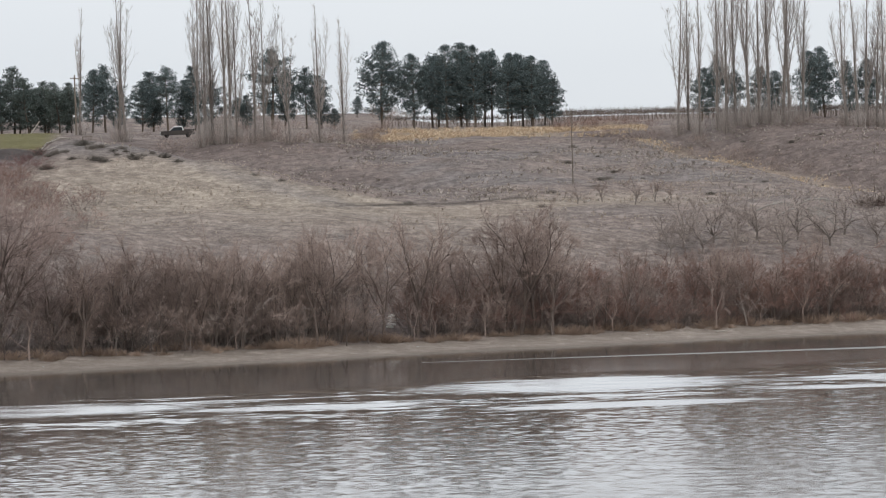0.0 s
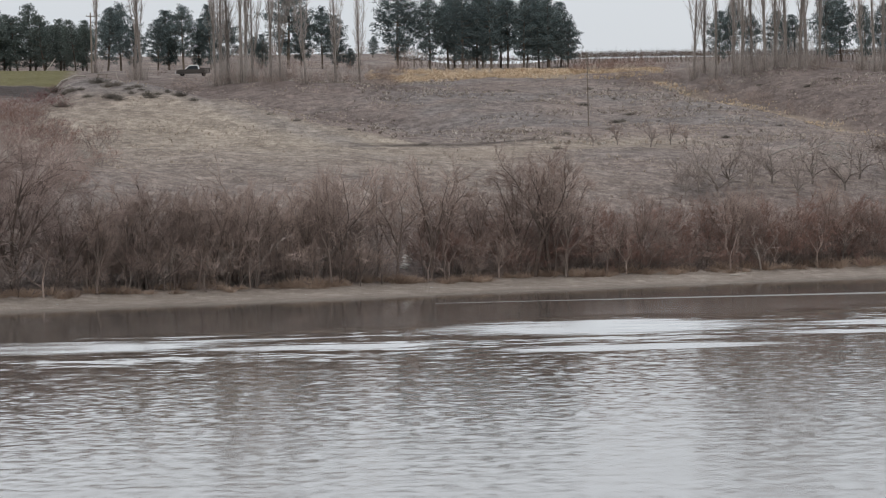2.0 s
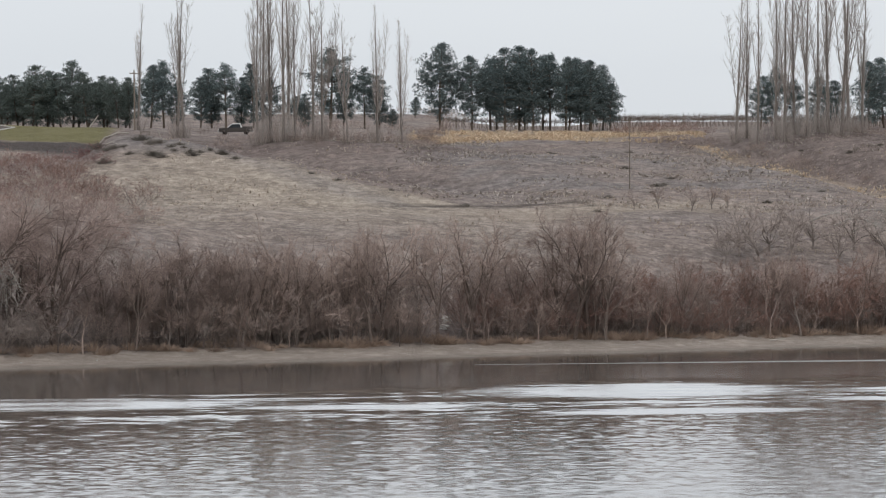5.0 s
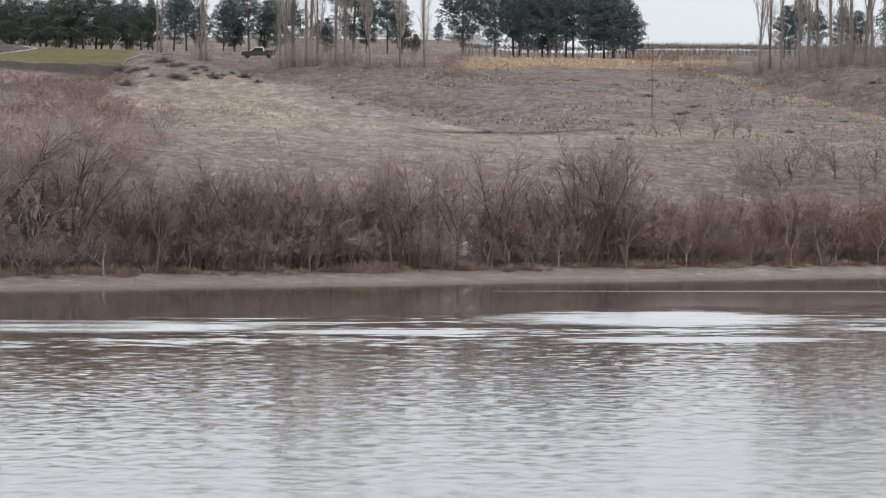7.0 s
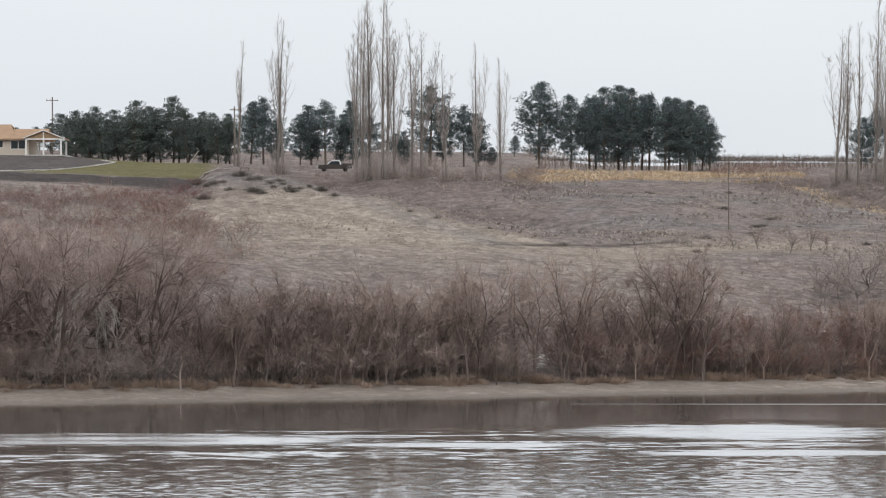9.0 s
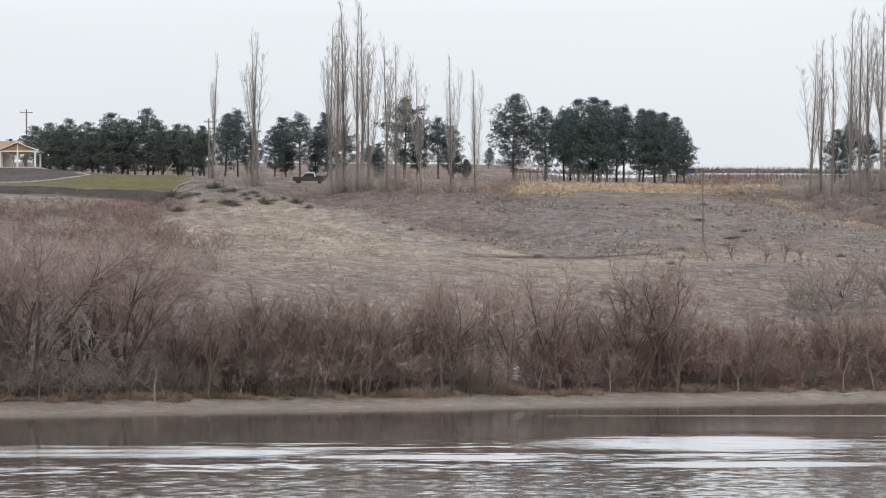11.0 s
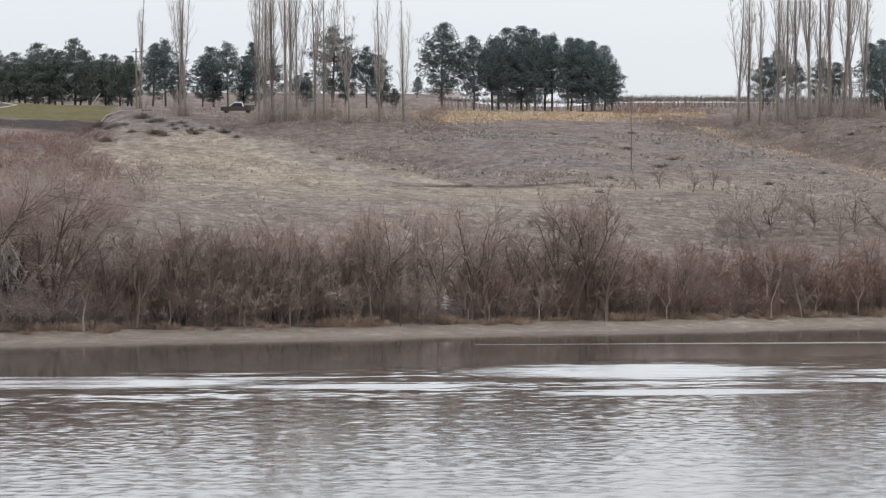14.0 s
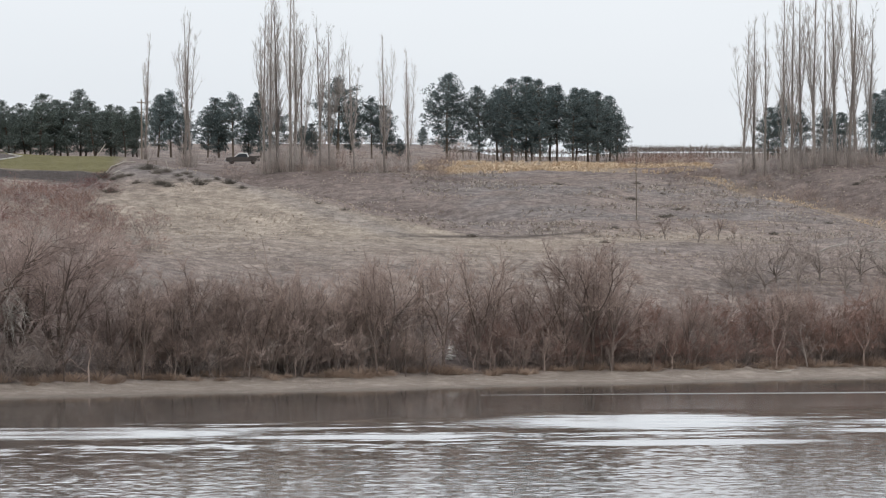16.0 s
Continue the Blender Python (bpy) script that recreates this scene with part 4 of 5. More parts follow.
# the large old willows, with bleached broken limbs hanging down
willow_kinds = [make_tree(120 + i, 15, 1.6, 11, TWIG_WILLOW, BARK_DARK, fork=0.12, levels=(13, 8, 6), twig_r=0.016, trunk_r=0.42, lift=0.015, angle=(0.35, 0.9), tilts=(0.25, 0.95)) for i in range(2)]
row_of("willow_tree", willow_kinds, [(-41.4, 281.5, 16.5), (-33.5, 286.0, 14.5), (-37.8, 289.0, 14.5), (-45.8, 286.0, 14.5), (-49.5, 280.0, 13.5), (-29.0, 289.0, 9.5)], 15, "large spreading bare willow on the bank", "tree", "old willows", TC, (0.95, 1.1))
for wx, wy, wz, n, seed in ((-38.4, 279.0, 10.9, 50, 1), (-39.4, 279.4, 9.4, 30, 2), (-36.8, 279.6, 9.6, 24, 4)):
    rg = random.Random(seed)
    s = Shape()
    arch = crook(rg, Vector((wx - 2.0, wy + 2.0, wz - 2.4)), Vector((0.9, -0.5, 1.2)), 3.8, 5, 0.08, -0.12)
    s.tube(arch, 0.06, 0.03, 5)
    hanging = []
    for _ in range(n):
        q, dd = point_on(arch, rg.uniform(0.2, 1.0))
        q = q + Vector((rg.gauss(0.2, 0.8), rg.gauss(0, 0.6), rg.gauss(-0.3, 0.7)))
        twig = Shape()
        hanging.append(twig)
        twig.tube(crook(rg, q, Vector((rg.gauss(0.15, 0.55), rg.gauss(-0.1, 0.3), rg.uniform(-0.6, 0.4))), rg.uniform(1.2, 6.0), 6, 0.2, rg.uniform(-0.45, -0.1)), 0.028, 0.012, 3)
    limb = empty("broken_limb", "bleached broken willow limb with twigs hanging down", "branch", "broken willow limbs")
    part_mesh("branch", s.mesh("branch", TWIG_PALE), limb)
    for twig in hanging:
        part_mesh("twig", twig.mesh("twig", TWIG_PALE), limb)

# ---- scrub on the slope ----
def strew(n, x0, x1, y0, y1, lo, hi, keep):
    out = []
    while len(out) < n:
        x, y = rng.uniform(x0, x1), rng.uniform(y0, y1)
        if keep(x, y):
            out.append((x, y, rng.uniform(lo, hi)))
    return out


row_of("hillside_shrub", scrub_red, strew(120, -68, -29, 318, 410, 1.6, 3.2, lambda x, y: x < -(0.0868 + 0.0012 * max(0, y - 375)) * y + rng.gauss(0, 1.5)), 6, "reddish bare shrub on the slope", "shrub", "reddish scrub on the slope", SC, (1.2, 1.7))
scrub_pale = [make_shrub(94, 6, 5.5, 12, 5, 3, TWIG_PALE, lean=0.7, twig_r=0.020, low=0.1)]
row_of("hillside_shrub", scrub_pale, strew(44, -52, -27, 298, 372, 1.6, 3.0, lambda x, y: x < -0.0862 * y), 6, "bleached bare shrub on the slope behind the willows", "shrub", "pale scrub on the slope", SC, (1.0, 1.4))
scrub_maroon = [make_shrub(97 + i, 6, 5.5, 12, 5, 3, TWIG_MAROON, lean=0.7, twig_r=0.034, low=0.1) for i in range(2)]
row_of("hillside_shrub", scrub_maroon, strew(120, -66, -33, 372, 434, 1.0, 2.0, lambda x, y: x < -(0.0905 + 0.00025 * (y - 375)) * y), 6, "low dark maroon bare shrub below the tilled strip", "shrub", "maroon scrub on the slope", SC, (1.3, 2.0))
row_of("hillside_shrub", scrub_grey, strew(50, -64, -29, 300, 396, 1.8, 3.6, lambda x, y: x < -(0.087 + 0.0012 * max(0, y - 375)) * y), 6, "pale grey bare shrub on the slope", "shrub", "grey scrub on the slope", SC, (1.1, 1.5))
row_of("crest_shrub", scrub_brown, strew(60, -30, 2, 458, 492, 1.0, 2.4, lambda x, y: y > 466 or x > -18), 6, "low brown bare scrub under the poplars", "shrub", "scrub under the poplars", SC, (1.3, 2.0))
row_of("crest_shrub", scrub_brown, strew(44, -36, 4, 492, 534, 1.2, 2.6, lambda x, y: not -34 < x < -25), 6, "low brown bare scrub on the flat behind the poplars", "shrub", "scrub under the poplars", SC, (1.2, 1.8))
row_of("crest_shrub", scrub_brown, strew(34, 42, 68, 440, 488, 0.9, 1.9, lambda x, y: 1.5 < (74 * (x - 41) + 31 * (y - 488)) / 80.2 < 5.0), 6, "low brown bare scrub along the swale", "shrub", "scrub along the swale", SC, (1.2, 1.8))
row_of("crest_shrub", scrub_red, strew(16, 31, 47, 505, 530, 1.6, 2.8, lambda x, y: True), 6, "reddish bare scrub at the vineyard's corner", "shrub", "scrub by the vineyard", SC, (1.2, 1.8))
row_of("crest_shrub", scrub_brown, strew(54, 36, 95, 470, 498, 0.8, 2.0, lambda x, y: y - 0.1 * x > 468), 6, "low brown bare scrub on the crest", "shrub", "scrub under the poplars", SC, (1.3, 2.0))
grey_trees = [make_tree(140 + i, 6, 1.4, 7, TWIG_GREY, BARK_GREY, fork=0.16, levels=(7, 5, 3), trunk_r=0.12, angle=(0.5, 1.2), twig_r=0.018, crooked=0.2, lift=0.02) for i in range(3)]
row_of("slope_tree", grey_trees, [(33.8, 350, 5.4), (35.6, 354, 6.0), (37.6, 352, 6.2), (39.4, 357, 6.0), (41.6, 354, 5.6), (44.5, 358, 6.4), (46.5, 352, 5.6), (49.0, 358, 6.0), (52.5, 356, 6.0), (55.0, 362, 5.6), (58.5, 360, 6.2), (62.0, 364, 5.4)], 6,
       "grey bare low-branched tree on the slope", "tree", "grey trees on the slope", TC, (0.9, 1.3))
fruit_trees = [make_tree(150 + i, 6, 1.2, 6, TWIG_BROWN, BARK_GREY, fork=0.26, levels=(6, 5, 4), trunk_r=0.16, angle=(0.4, 0.9), twig_r=0.022, crooked=0.16, lift=0.04) for i in range(2)]
row_of("orchard_tree", fruit_trees, [(25.7, 381.5, 2.5), (28.9, 383.5, 2.8), (32.7, 381.5, 3.2), (35.4, 384.2, 2.9), (37.4, 385, 2.2)], 6,
       "small bare fruit tree on the terrace", "tree", "small trees on the terrace", TC, (1.0, 1.3))
sage_kinds = [(make_tuft(160 + i, 210, 0.8, 1.5, SAGE, 0.017),) for i in range(3)]
row_of("sagebrush", sage_kinds, [(-42.4, 415.5, 1.1), (-41.0, 412.5, 0.7), (-40.1, 413.0, 0.8), (-38.9, 413.0, 0.6), (-37.7, 409.0, 0.6), (-36.9, 417.5, 1.1), (-35.6, 414.0, 0.9), (-34.8, 408.5, 0.9), (-34.2, 408.0, 0.8), (-33.3, 406.5, 0.7), (-34.5, 415.0, 0.8), (-32.7, 413.0, 0.6), (-32.1, 411.0, 0.5), (-31.7, 414.5, 0.6), (-29.9, 409.0, 0.9), (-29.3, 407.0, 0.8), (-28.7, 410.0, 0.6), (-27.6, 412.0, 0.6), (-25.8, 409.5, 0.9), (-23.9, 406.0, 0.6), (-40.3, 401.5, 0.9), (-31.0, 412.5, 0.5)], 0.9, "dark grey-brown sagebrush clump on the knoll", "shrub", "sagebrush on the knoll", ("clump",), (1.0, 1.5))
row_of("sagebrush", sage_kinds, strew(34, -18, 82, 378, 470, 0.3, 0.7, lambda x, y: abs(x) < 0.19 * y), 0.9, "small grey sagebrush clump on the slope", "shrub", "sagebrush on the slope", ("clump",), (1.0, 1.6))
straw_kinds = [(make_tuft(170 + i, 120, 1.0, 1.3, STRAW, 0.022),) for i in range(3)]
straw_places = []
x = -52.0
while x < 58:
    x += rng.choice((0.9, 1.6, 3.0, 6.0, 10.0)) * rng.uniform(0.6, 1.3)
    straw_places.append((x, float(shore(x)) + rng.uniform(6.4, 8.0), rng.uniform(0.3, 0.85)))
x = -52.0
while x < 58:
    x += rng.uniform(0.7, 2.2)
    straw_places.append((x, float(shore(x)) + rng.uniform(7.6, 9.6), rng.uniform(0.5, 1.2)))
row_of("grass_tuft", straw_kinds, straw_places, 1.0, "tan dry grass tuft at the top of the beach", "grass tuft", "grass tufts on the beach", ("clump",), (1.1, 1.8))

# thickets of suckers round the poplars' feet
row_of("crest_shrub", scrub_grey, [(x + rng.uniform(-0.6, 0.6), y - rng.uniform(0.3, 1.5), rng.uniform(2.2, 4.2)) for x, y, _h in POPLARS + POPLARS_EAST for _k in range(2)], 6,
       "upright grey-brown suckers round a poplar's foot", "shrub", "suckers under the poplars", SC, (0.55, 0.8))

# low woods on the rise behind the poplars
row_of("far_shrub", scrub_brown, strew(46, -62, 24, 590, 612, 1.6, 3.4, lambda x, y: True), 6, "brown leafless bush on the rise behind the trees", "shrub", "bushes on the far rise", SC, (1.4, 2.2))
row_of("pine_tree", pine_kinds, [(-23, 585, 4.5), (-17, 588, 3.8), (-1, 590, 4.0), (-38, 586, 4.0)], 12, "small dark green pine on the far rise", "tree", "pines on the plateau", TC, (1.2, 1.6))


# ---- built things on the plateau ----
def box_part(name, lo, hi, mat, parent, label="", m=None):
    s = Shape()
    s.box(lo, hi, m)
    return part_mesh(name, s.mesh(name, mat), parent, label)


def tube_part(name, pts, r0, r1, mat, parent, n=8, label=""):
    s = Shape()
    s.tube([Vector(p) for p in pts], r0, r1, n)
    return part_mesh(name, s.mesh(name, mat), parent, label)


def solid_part(name, verts, faces, mat, parent, label=""):
    return part_mesh(name, mesh_of(name, verts, faces, mat), parent, label)


def roof_slab(name, a, b, c, d, t, mat, parent):
    """A sloping slab with thickness t under the four corners."""
    v = [Vector(p) for p in (a, b, c, d)]
    v += [p - Vector((0, 0, t)) for p in v]
    return solid_part(name, v, [(0, 1, 2, 3), (7, 6, 5, 4), (0, 4, 5, 1), (1, 5, 6, 2), (2, 6, 7, 3), (3, 7, 4, 0)], mat, parent)


def build_house(x, y, z):
    """Single-storey house; x: the wall's end beside the porch, y: the front wall, z: its floor."""
    h = empty("house", "beige single-storey house with tan roof and porch", "house", m=Matrix.Translation((x, y, z)) @ Matrix.Diagonal((1, 1, 1.05, 1)))
    box_part("foundation", (-15, 0.05, -1.6), (6.4, 10, 0.0), PALE_STONE, h)
    # front wall round two windows
    s = Shape()
    for lo, hi in (((-15, 0, 0), (-6.2, 0.2, 2.6)), ((-6.2, 0, 0), (-4.2, 0.2, 1.15)), ((-6.2, 0, 2.3), (-4.2, 0.2, 2.6)), ((-4.2, 0, 0), (-3.0, 0.2, 2.6)),
                   ((-3.0, 0, 0), (-0.5, 0.2, 0.95)), ((-3.0, 0, 2.3), (-0.5, 0.2, 2.6)), ((-0.5, 0, 0), (0, 0.2, 2.6))):
        s.box(lo, hi)
    s.box((-0.2, 0.2, 0), (0, 9, 2.6))
    s.box((-15, 8.8, 0), (-0.2, 9, 2.6))
    s.box((-15, 0.2, 0), (-14.8, 8.8, 2.6))
    part_mesh("wall", s.mesh("wall", BEIGE_WALL), h)
    for x0, x1, z0 in ((-6.2, -4.2, 1.15), (-3.0, -0.5, 0.95)):
        w = empty("window", "", "")
        w.parent = h
        fr = Shape()
        for lo, hi in (((x0, 0.05, z0), (x1, 0.17, z0 + 0.07)), ((x0, 0.05, 2.23), (x1, 0.17, 2.3)), ((x0, 0.05, z0 + 0.07), (x0 + 0.07, 0.17, 2.23)), ((x1 - 0.07, 0.05, z0 + 0.07), (x1, 0.17, 2.23)), (((x0 + x1) / 2 - 0.04, 0.05, z0 + 0.07), ((x0 + x1) / 2 + 0.04, 0.17, 2.23))):
            fr.box(lo, hi)
        part_mesh("frame", fr.mesh("frame", WHITE_PAINT), w)
        box_part("pane", (x0 + 0.07, 0.1, z0 + 0.07), (x1 - 0.07, 0.12, 2.23), GLASS_DARK, w)
    # main roof and the lower wing
    roof_slab("roof", (-15.6, -0.7, 2.55), (-2.0, -0.7, 2.55), (-3.6, 4.6, 5.0), (-15.6, 4.6, 5.0), 0.18, ROOF_TAN, h)
    roof_slab("roof", (-15.6, 4.6, 5.0), (-3.6, 4.6, 5.0), (-2.0, 9.7, 2.55), (-15.6, 9.7, 2.55), 0.18, ROOF_TAN, h)
    roof_slab("roof", (-3.9, -0.65, 2.6), (3.0, -0.65, 2.6), (2.8, 3.8, 4.25), (-3.9, 3.8, 4.25), 0.18, ROOF_TAN, h)
    roof_slab("roof", (-3.9, 3.8, 4.25), (2.8, 3.8, 4.25), (3.0, 8.6, 2.6), (-3.9, 8.6, 2.6), 0.18, ROOF_TAN, h)
    # porch with its open gable
    for sx in (-1, 1):
        roof_slab("porch_roof", (2.75, -2.6, 3.8), (2.75, 4.5, 3.8), (2.75 + sx * 3.3, 4.5, 2.55), (2.75 + sx * 3.3, -2.6, 2.55), 0.16, ROOF_TAN, h)
        roof_slab("fascia", (2.75, -2.68, 3.83), (2.75, -2.61, 3.83), (2.75 + sx * 3.34, -2.61, 2.57), (2.75 + sx * 3.34, -2.68, 2.57), 0.13, WHITE_PAINT, h)
    solid_part("gable", [(-0.2, -2.3, 2.5), (5.7, -2.3, 2.5), (2.75, -2.3, 3.58), (-0.2, -2.2, 2.5), (5.7, -2.2, 2.5), (2.75, -2.2, 3.58)],
               [(0, 1, 2), (5, 4, 3), (0, 3, 4, 1), (1, 4, 5, 2), (2, 5, 3, 0)], GABLE_WOOD, h)
    box_part("king_post", (2.67, -2.42, 2.5), (2.83, -2.31, 3.5), WHITE_PAINT, h)
    box_part("beam", (-0.3, -2.45, 2.3), (5.8, -2.2, 2.5), WHITE_PAINT, h)
    box_part("porch_floor", (-0.4, -2.7, -0.25), (6.0, -0.02, -0.02), PALE_STONE, h)
    for cx, cy in ((-0.1, -2.3), (2.75, -2.3), (5.6, -2.3), (1.2, 3.6), (5.6, 3.6)):
        box_part("column", (cx - 0.13, cy - 0.13, -0.02), (cx + 0.13, cy + 0.13, 2.3), WHITE_PAINT, h)
    return h


build_house(-80.0, 512.0, 31.45)


def build_pickup(x, y, z, turn):
    """Parked pickup; its nose towards -x."""
    c = empty("pickup_truck", "dark pickup truck with highlighted cab roof, parked under the trees", "truck", m=Matrix.Translation((x, y, z)) @ Matrix.Rotation(turn, 4, "Z"))

    def slice_part(name, outline, y0, y1, mat, parent, label=""):
        n = len(outline)
        v = [(a, y0, b) for a, b in outline] + [(a, y1, b) for a, b in outline]
        f = [tuple(range(n)), tuple(range(2 * n - 1, n - 1, -1))] + [(i, i + n, (i + 1) % n + n, (i + 1) % n) for i in range(n)]
        return solid_part(name, v, f, mat, parent, label)

    slice_part("body", [(-2.7, 0.45), (-2.75, 0.75), (-2.65, 1.02), (-1.3, 1.12), (2.65, 1.12), (2.7, 0.5), (2.2, 0.45), (-2.2, 0.4)], -0.92, 0.92, CAR_DARK, c)
    slice_part("cab", [(-1.35, 1.12), (-0.65, 1.66), (0.75, 1.68), (0.95, 1.12)], -0.80, 0.80, GLASS_DARK, c, "dark glazed cab")
    # the highlight on the cab's top is put in as white colour
    slice_part("cab_roof", [(-0.72, 1.655), (-0.5, 1.80), (0.7, 1.80), (0.82, 1.665)], -0.83, 0.83, CAB_HIGHLIGHT, c, "cab roof coloured white for its highlight")
    for y0 in (-0.86, 0.80):
        slice_part("pillar", [(-1.38, 1.10), (-0.72, 1.66), (-0.60, 1.66), (-1.22, 1.10)], y0, y0 + 0.06, CAB_HIGHLIGHT, c)
        slice_part("pillar", [(0.78, 1.10), (0.70, 1.68), (0.84, 1.68), (1.0, 1.10)], y0, y0 + 0.06, CAB_HIGHLIGHT, c)
        box_part("bed_rail", (1.05, y0 - 0.02, 1.12), (2.65, y0 + 0.08, 1.28), CAR_DARK, c)
    box_part("tailgate", (2.62, -0.78, 1.12), (2.70, 0.78, 1.28), CAR_DARK, c)
    box_part("bumper", (-2.86, -0.88, 0.45), (-2.76, 0.88, 0.65), STEEL, c)
    box_part("bumper", (2.71, -0.88, 0.45), (2.80, 0.88, 0.62), STEEL, c)
    for y0 in (-0.8, 0.55):
        box_part("headlight", (-2.79, y0, 0.76), (-2.70, y0 + 0.25, 0.92), WHITE_PAINT, c, "pale headlight")
    for wx in (-1.75, 1.70):
        for wy in (-0.86, 0.86):
            w = tube_part("wheel", [(wx, wy - 0.12, 0.38), (wx, wy + 0.12, 0.38)], 0.38, 0.38, RUBBER, c, 16)
            tube_part("rim", [(wx, wy - 0.14, 0.38), (wx, wy + 0.14, 0.38)], 0.21, 0.21, STEEL, w, 12)
    return c


build_pickup(-29.6, 505.0, gz(-29.6, 505) + 0.0, radians(4))


def utility_pole(x, y, height, arm, label, thick=0.15):
    p = empty("utility_pole", label, "utility pole", "utility poles", m=Matrix.Translation((x, y, gz(x, y) - 0.3)))
    tube_part("pole", [(0, 0, 0), (0.02, 0, height * 0.5), (0, 0, height + 0.3)], thick, thick * 0.7, POLE_WOOD, p)
    if arm:
        box_part("crossarm", (-arm / 2, -0.18, height - 0.35), (arm / 2, -0.09, height - 0.22), POLE_WOOD, p)
        for k in (-0.46, -0.16, 0.46):
            tube_part("insulator", [(k * arm, -0.135, height - 0.22), (k * arm, -0.135, height - 0.02)], 0.05, 0.035, PALE_STONE, p, 6)
    return p


utility_pole(-45.6, 503, 9.6, 1.4, "weathered wooden utility pole beside the lawn")
utility_pole(-83.3, 560, 43.8 - gz(-83.3, 560), 2.2, "wooden utility pole with crossarm behind the house")
utility_pole(27.2, 411, 9.6, 1.6, "thin wooden utility pole on the slope", 0.075)

# fence of stakes in front of the pine grove
fence = empty("fence", "line of weathered stakes with wire along the crest", "fence")
last = None
for i in range(26):
    fx = 3.5 + 1.25 * i + rng.uniform(-0.15, 0.15)
    fy = 519 + 0.12 * i
    fz = gz(fx, fy)
    tube_part("post", [(fx, fy, fz - 0.3), (fx + rng.gauss(0, 0.05), fy, fz + rng.uniform(1.2, 1.7))], 0.06, 0.05, POLE_WOOD, fence, 6)
    if last is not None:
        tube_part("wire", [last, (fx, fy, fz + 1.0)], 0.008, 0.008, STEEL, fence, 3)
    last = (fx, fy, fz + 1.0)


def vine_row(y, x0, x1, seed):
    """A row of a vineyard: posts, wires and pruned vines with short canes."""
    rg = random.Random(seed)
    row = empty("vine_row", "row of bare pruned vines on posts and wires", "vineyard row", "vineyard rows")
    x, ends = x0, []
    while x < x1:
        z = gz(x, y)
        tube_part("post", [(x, y, z - 0.3), (x + rg.gauss(0, 0.04), y, z + rg.uniform(1.75, 2.0))], 0.045, 0.04, POLE_WOOD, row, 5)
        ends.append((x, y, z))
        x += rg.uniform(2.2, 2.8)
    for hgt in (1.0, 1.5):
        tube_part("wire", [(a, b, c + hgt) for a, b, c in ends], 0.005, 0.005, STEEL, row, 3)
    s = Shape()
    x = x0
    while x < x1:
        x += rg.uniform(0.55, 0.9)
        z = gz(x, y)
        s.tube(crook(rg, Vector((x, y, z - 0.1)), Vector((rg.gauss(0, 0.15), 0, 1)), 1.15, 3, 0.12, 0.0), 0.05, 0.04, 4)
        for sx in (-1, 1):
            arm = crook(rg, Vector((x, y, z + 1.05)), Vector((sx, rg.gauss(0, 0.1), 0.45)), 0.7, 3, 0.12, 0.02)
            s.tube(arm, 0.04, 0.025, 4)
            for _ in range(7):
                q, _d = point_on(arm, rg.uniform(0.1, 1))
                s.tube(crook(rg, q, Vector((rg.gauss(0, 0.9), rg.gauss(0, 0.3), 0.8)), rg.uniform(0.35, 1.0), 2, 0.25, -0.1), 0.022, 0.012, 3)
    tagged(part_mesh("vines", s.mesh("vines", BARK_DARK), row), kind="stuff")


for i, (vy, vx) in enumerate(((538, 33.5), (545, 32), (550, 31), (556, 4), (564, 4))):
    vine_row(vy, vx, 100, 200 + i)

# ---- odds and ends on the slope and the beach ----
def lying(name, pts, r0, r1, mat, label, category, twigs=0, seed=0, group=""):
    """A branch or log that lies on the ground along the given places (x, y, height over the ground)."""
    rg = random.Random(seed)
    line = [Vector((x, y, gz(x, y) + dz)) for x, y, dz in pts]
    s = Shape()
    s.tube(line, r0, r1, 7)
    sprigs = []
    for _ in range(twigs):
        q, d = point_on(line, rg.uniform(0.3, 1))
        twig = Shape()
        sprigs.append(twig)
        twig.tube(crook(rg, q, side_way(rg, d, rg.uniform(0.4, 1.0)), rg.uniform(0.6, 2.2), 4, 0.16, -0.03), 0.03, 0.012, 4)
    ob = empty(name, label, category, group)
    part_mesh("branch", s.mesh("branch", mat), ob)
    for twig in sprigs:
        part_mesh("twig", twig.mesh("twig", mat), ob)
    return ob


lying("fallen_branch", [(-43.3, 423.5, 0.10), (-42.5, 424.0, 0.20), (-41.5, 422.5, 0.14), (-40.5, 423.0, 0.22), (-39.1, 423.0, 0.14)], 0.15, 0.09, DRIFTWOOD, "bleached crooked log lying on the knoll's crest", "log")
lying("fallen_branch", [(-41.5, 416.0, 0.05), (-40.8, 416.5, 0.12), (-40.0, 415.0, 0.06)], 0.09, 0.06, DRIFTWOOD, "bleached log lying on the knoll's crest", "log")
lying("driftwood", [(34.3, 311.0, 0.08), (35.0, 310.8, 0.14), (35.8, 310.9, 0.28)], 0.09, 0.04, DRIFTWOOD, "pale driftwood branch on the beach", "driftwood")
for i, (bx, by, ln) in enumerate(((45.0, 366, 7.0), (47.5, 363, 6.0), (50.5, 370, 6.5), (49.0, 360, 5.0))):
    pts = [(bx + ln * k / 4, by - 1.2 * k / 4, 0.5 + 2.2 * math.sin(math.pi * (0.15 + 0.7 * k / 4))) for k in range(5)]
    lying("fallen_limb", pts, 0.13, 0.04, TWIG_PALE, "pale dead limb fallen over the scrub", "branch", 26, 300 + i, "fallen limbs on the slope")

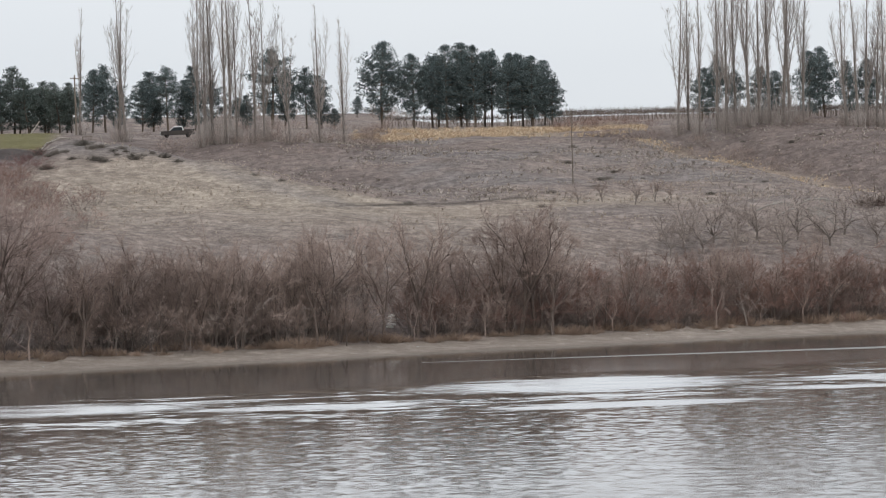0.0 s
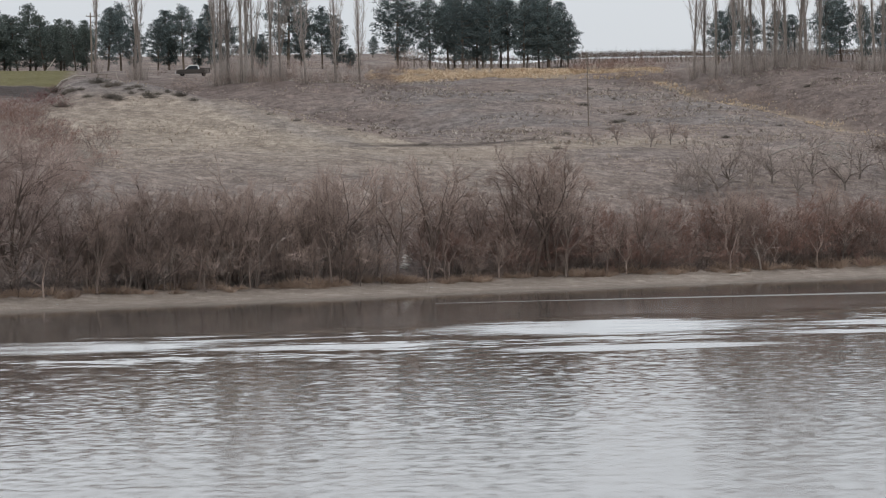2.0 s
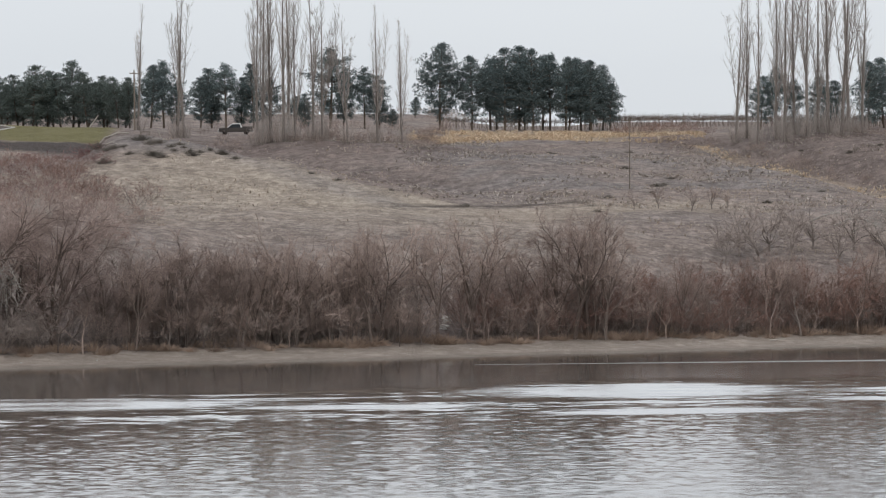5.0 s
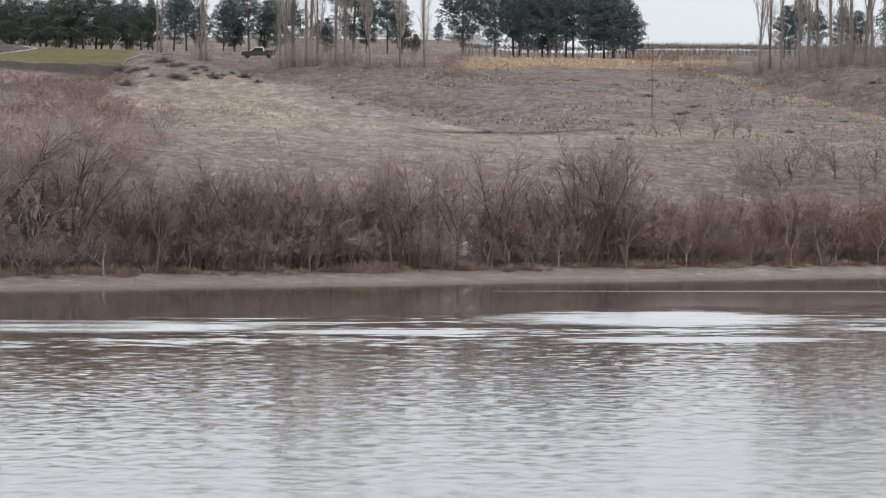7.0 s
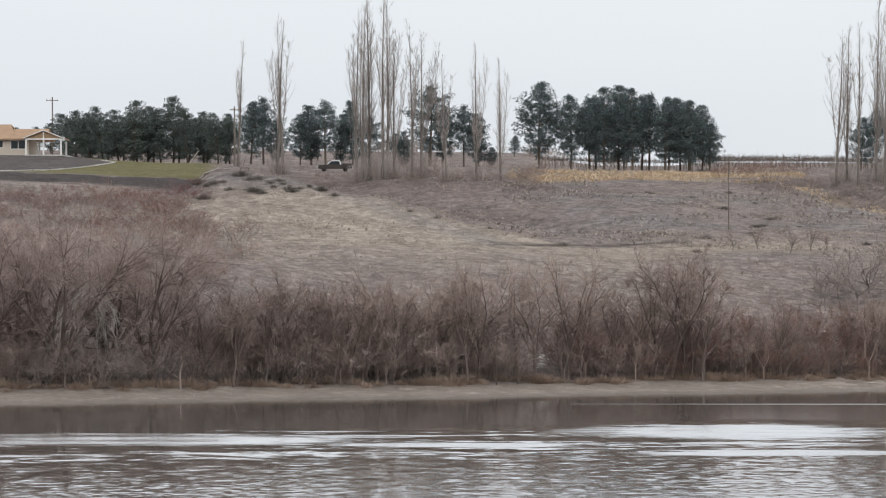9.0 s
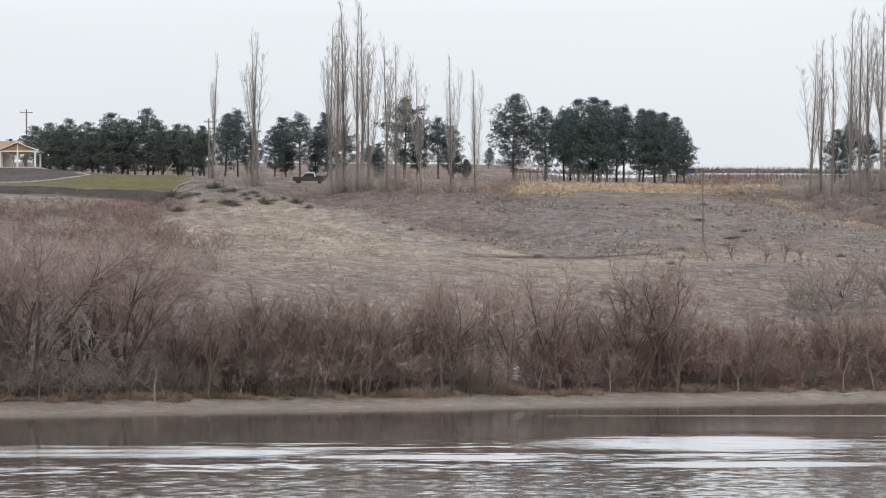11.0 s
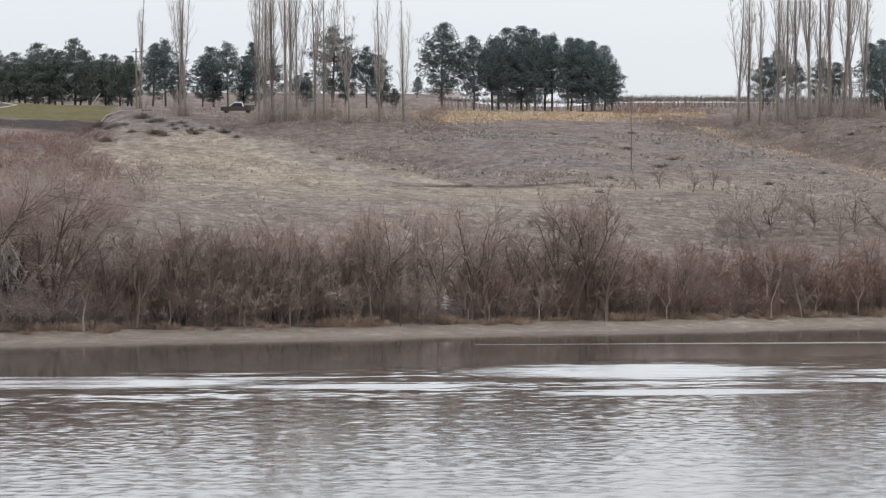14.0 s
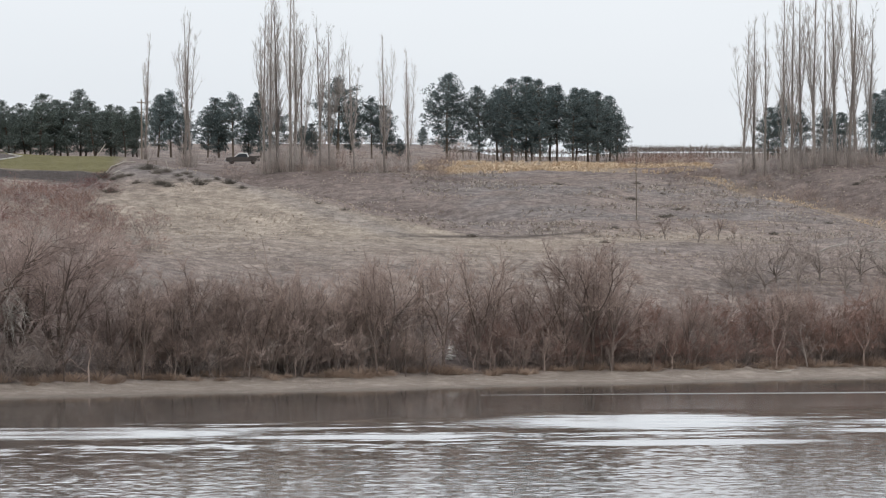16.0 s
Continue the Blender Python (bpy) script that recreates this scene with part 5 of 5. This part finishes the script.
pile = empty("brush_pile", "dark heap of cut branches on the slope", "brush pile", m=Matrix.Translation((63.0, 388, gz(63.0, 388) - 0.1)))
rg = random.Random(9)
s = Shape()
for _ in range(170):
    w, r = rg.uniform(0, 6.283), rg.uniform(0, 4.0)
    p = Vector((math.cos(w) * r, math.sin(w) * r * 0.6, 0.0))
    s.tube(crook(rg, p, Vector((rg.gauss(0, 1), rg.gauss(0, 0.7), rg.uniform(0.1, 0.7))), rg.uniform(1.4, 4.0), 4, 0.15, -0.08), 0.06, 0.02, 4)
part_mesh("branch", s.mesh("branch", BARK_DARK), pile)


def stone(x, y, size, seed, mat=None):
    rg = random.Random(seed)
    bm = bmesh.new()
    bmesh.ops.create_icosphere(bm, subdivisions=2, radius=size)
    for v in bm.verts:
        v.co *= 1 + 0.35 * noise.noise(v.co / size * 1.3 + Vector((seed, 0, 0)))
        v.co.z *= 0.65
    st = empty("stone", "pale weathered stone on the bank", "stone", "stones on the bank", m=Matrix.Translation((x, y, gz(x, y) + size * 0.2)) @ Matrix.Rotation(rg.uniform(0, 6), 4, "Z"))
    part("boulder", bm, mat or PALE_STONE, st)


for i in range(12):
    stone(2.4 + rng.gauss(0, 0.8), 306 + rng.uniform(0, 9), rng.uniform(0.14, 0.32), i)
for i in range(7):
    x = rng.uniform(-48, 52)
    stone(x, float(shore(x)) + rng.uniform(1.5, 6.5), rng.uniform(0.06, 0.12), 40 + i)

stake = empty("leaning_stake", "pale wooden stake leaning beside the knoll", "stake", m=Matrix.Translation((-38.5, 470, gz(-38.5, 470) - 0.2)))
tube_part("post", [(0, 0, 0), (-0.6, 0, 2.0)], 0.07, 0.06, DRIFTWOOD, stake)
ladder = empty("leaning_pole", "grey pole leaning against the pines", "pole", m=Matrix.Translation((-55.6, 528, gz(-55.6, 528) - 0.1)))
tube_part("post", [(0, 0, 0), (1.7, 0.3, 2.3)], 0.09, 0.07, DRIFTWOOD, ladder)
bench = empty("bench", "low dark wooden bench on the knoll", "bench", m=Matrix.Translation((-36.9, 422.5, gz(-36.9, 422.5))))
box_part("seat", (-0.75, -0.2, 0.42), (0.75, 0.2, 0.50), POLE_WOOD, bench)
for lx in (-0.6, 0.5):
    box_part("leg", (lx, -0.16, -0.1), (lx + 0.1, 0.16, 0.42), POLE_WOOD, bench)

# pale stone edging round the planted bed
edging = empty("bed_edging", "curved pale stone edging of the planted bed", "edging")
for i in range(15):
    a0, a1 = radians(-80 + 8 * i), radians(-80 + 8 * i + 7.4)
    v = []
    for a in (a0, a1):
        for r in (1.0, 1.012):
            x, y = -82 + 18.7 * r * math.cos(a), 488 + 31.1 * r * math.sin(a)
            z = gz(x, y)
            v += [(x, y, z - 0.1), (x, y, z + 0.12)]
    solid_part("stone", v, [(0, 1, 3, 2), (4, 6, 7, 5), (0, 4, 5, 1), (2, 3, 7, 6), (1, 5, 7, 3), (0, 2, 6, 4)], PALE_STONE, edging)
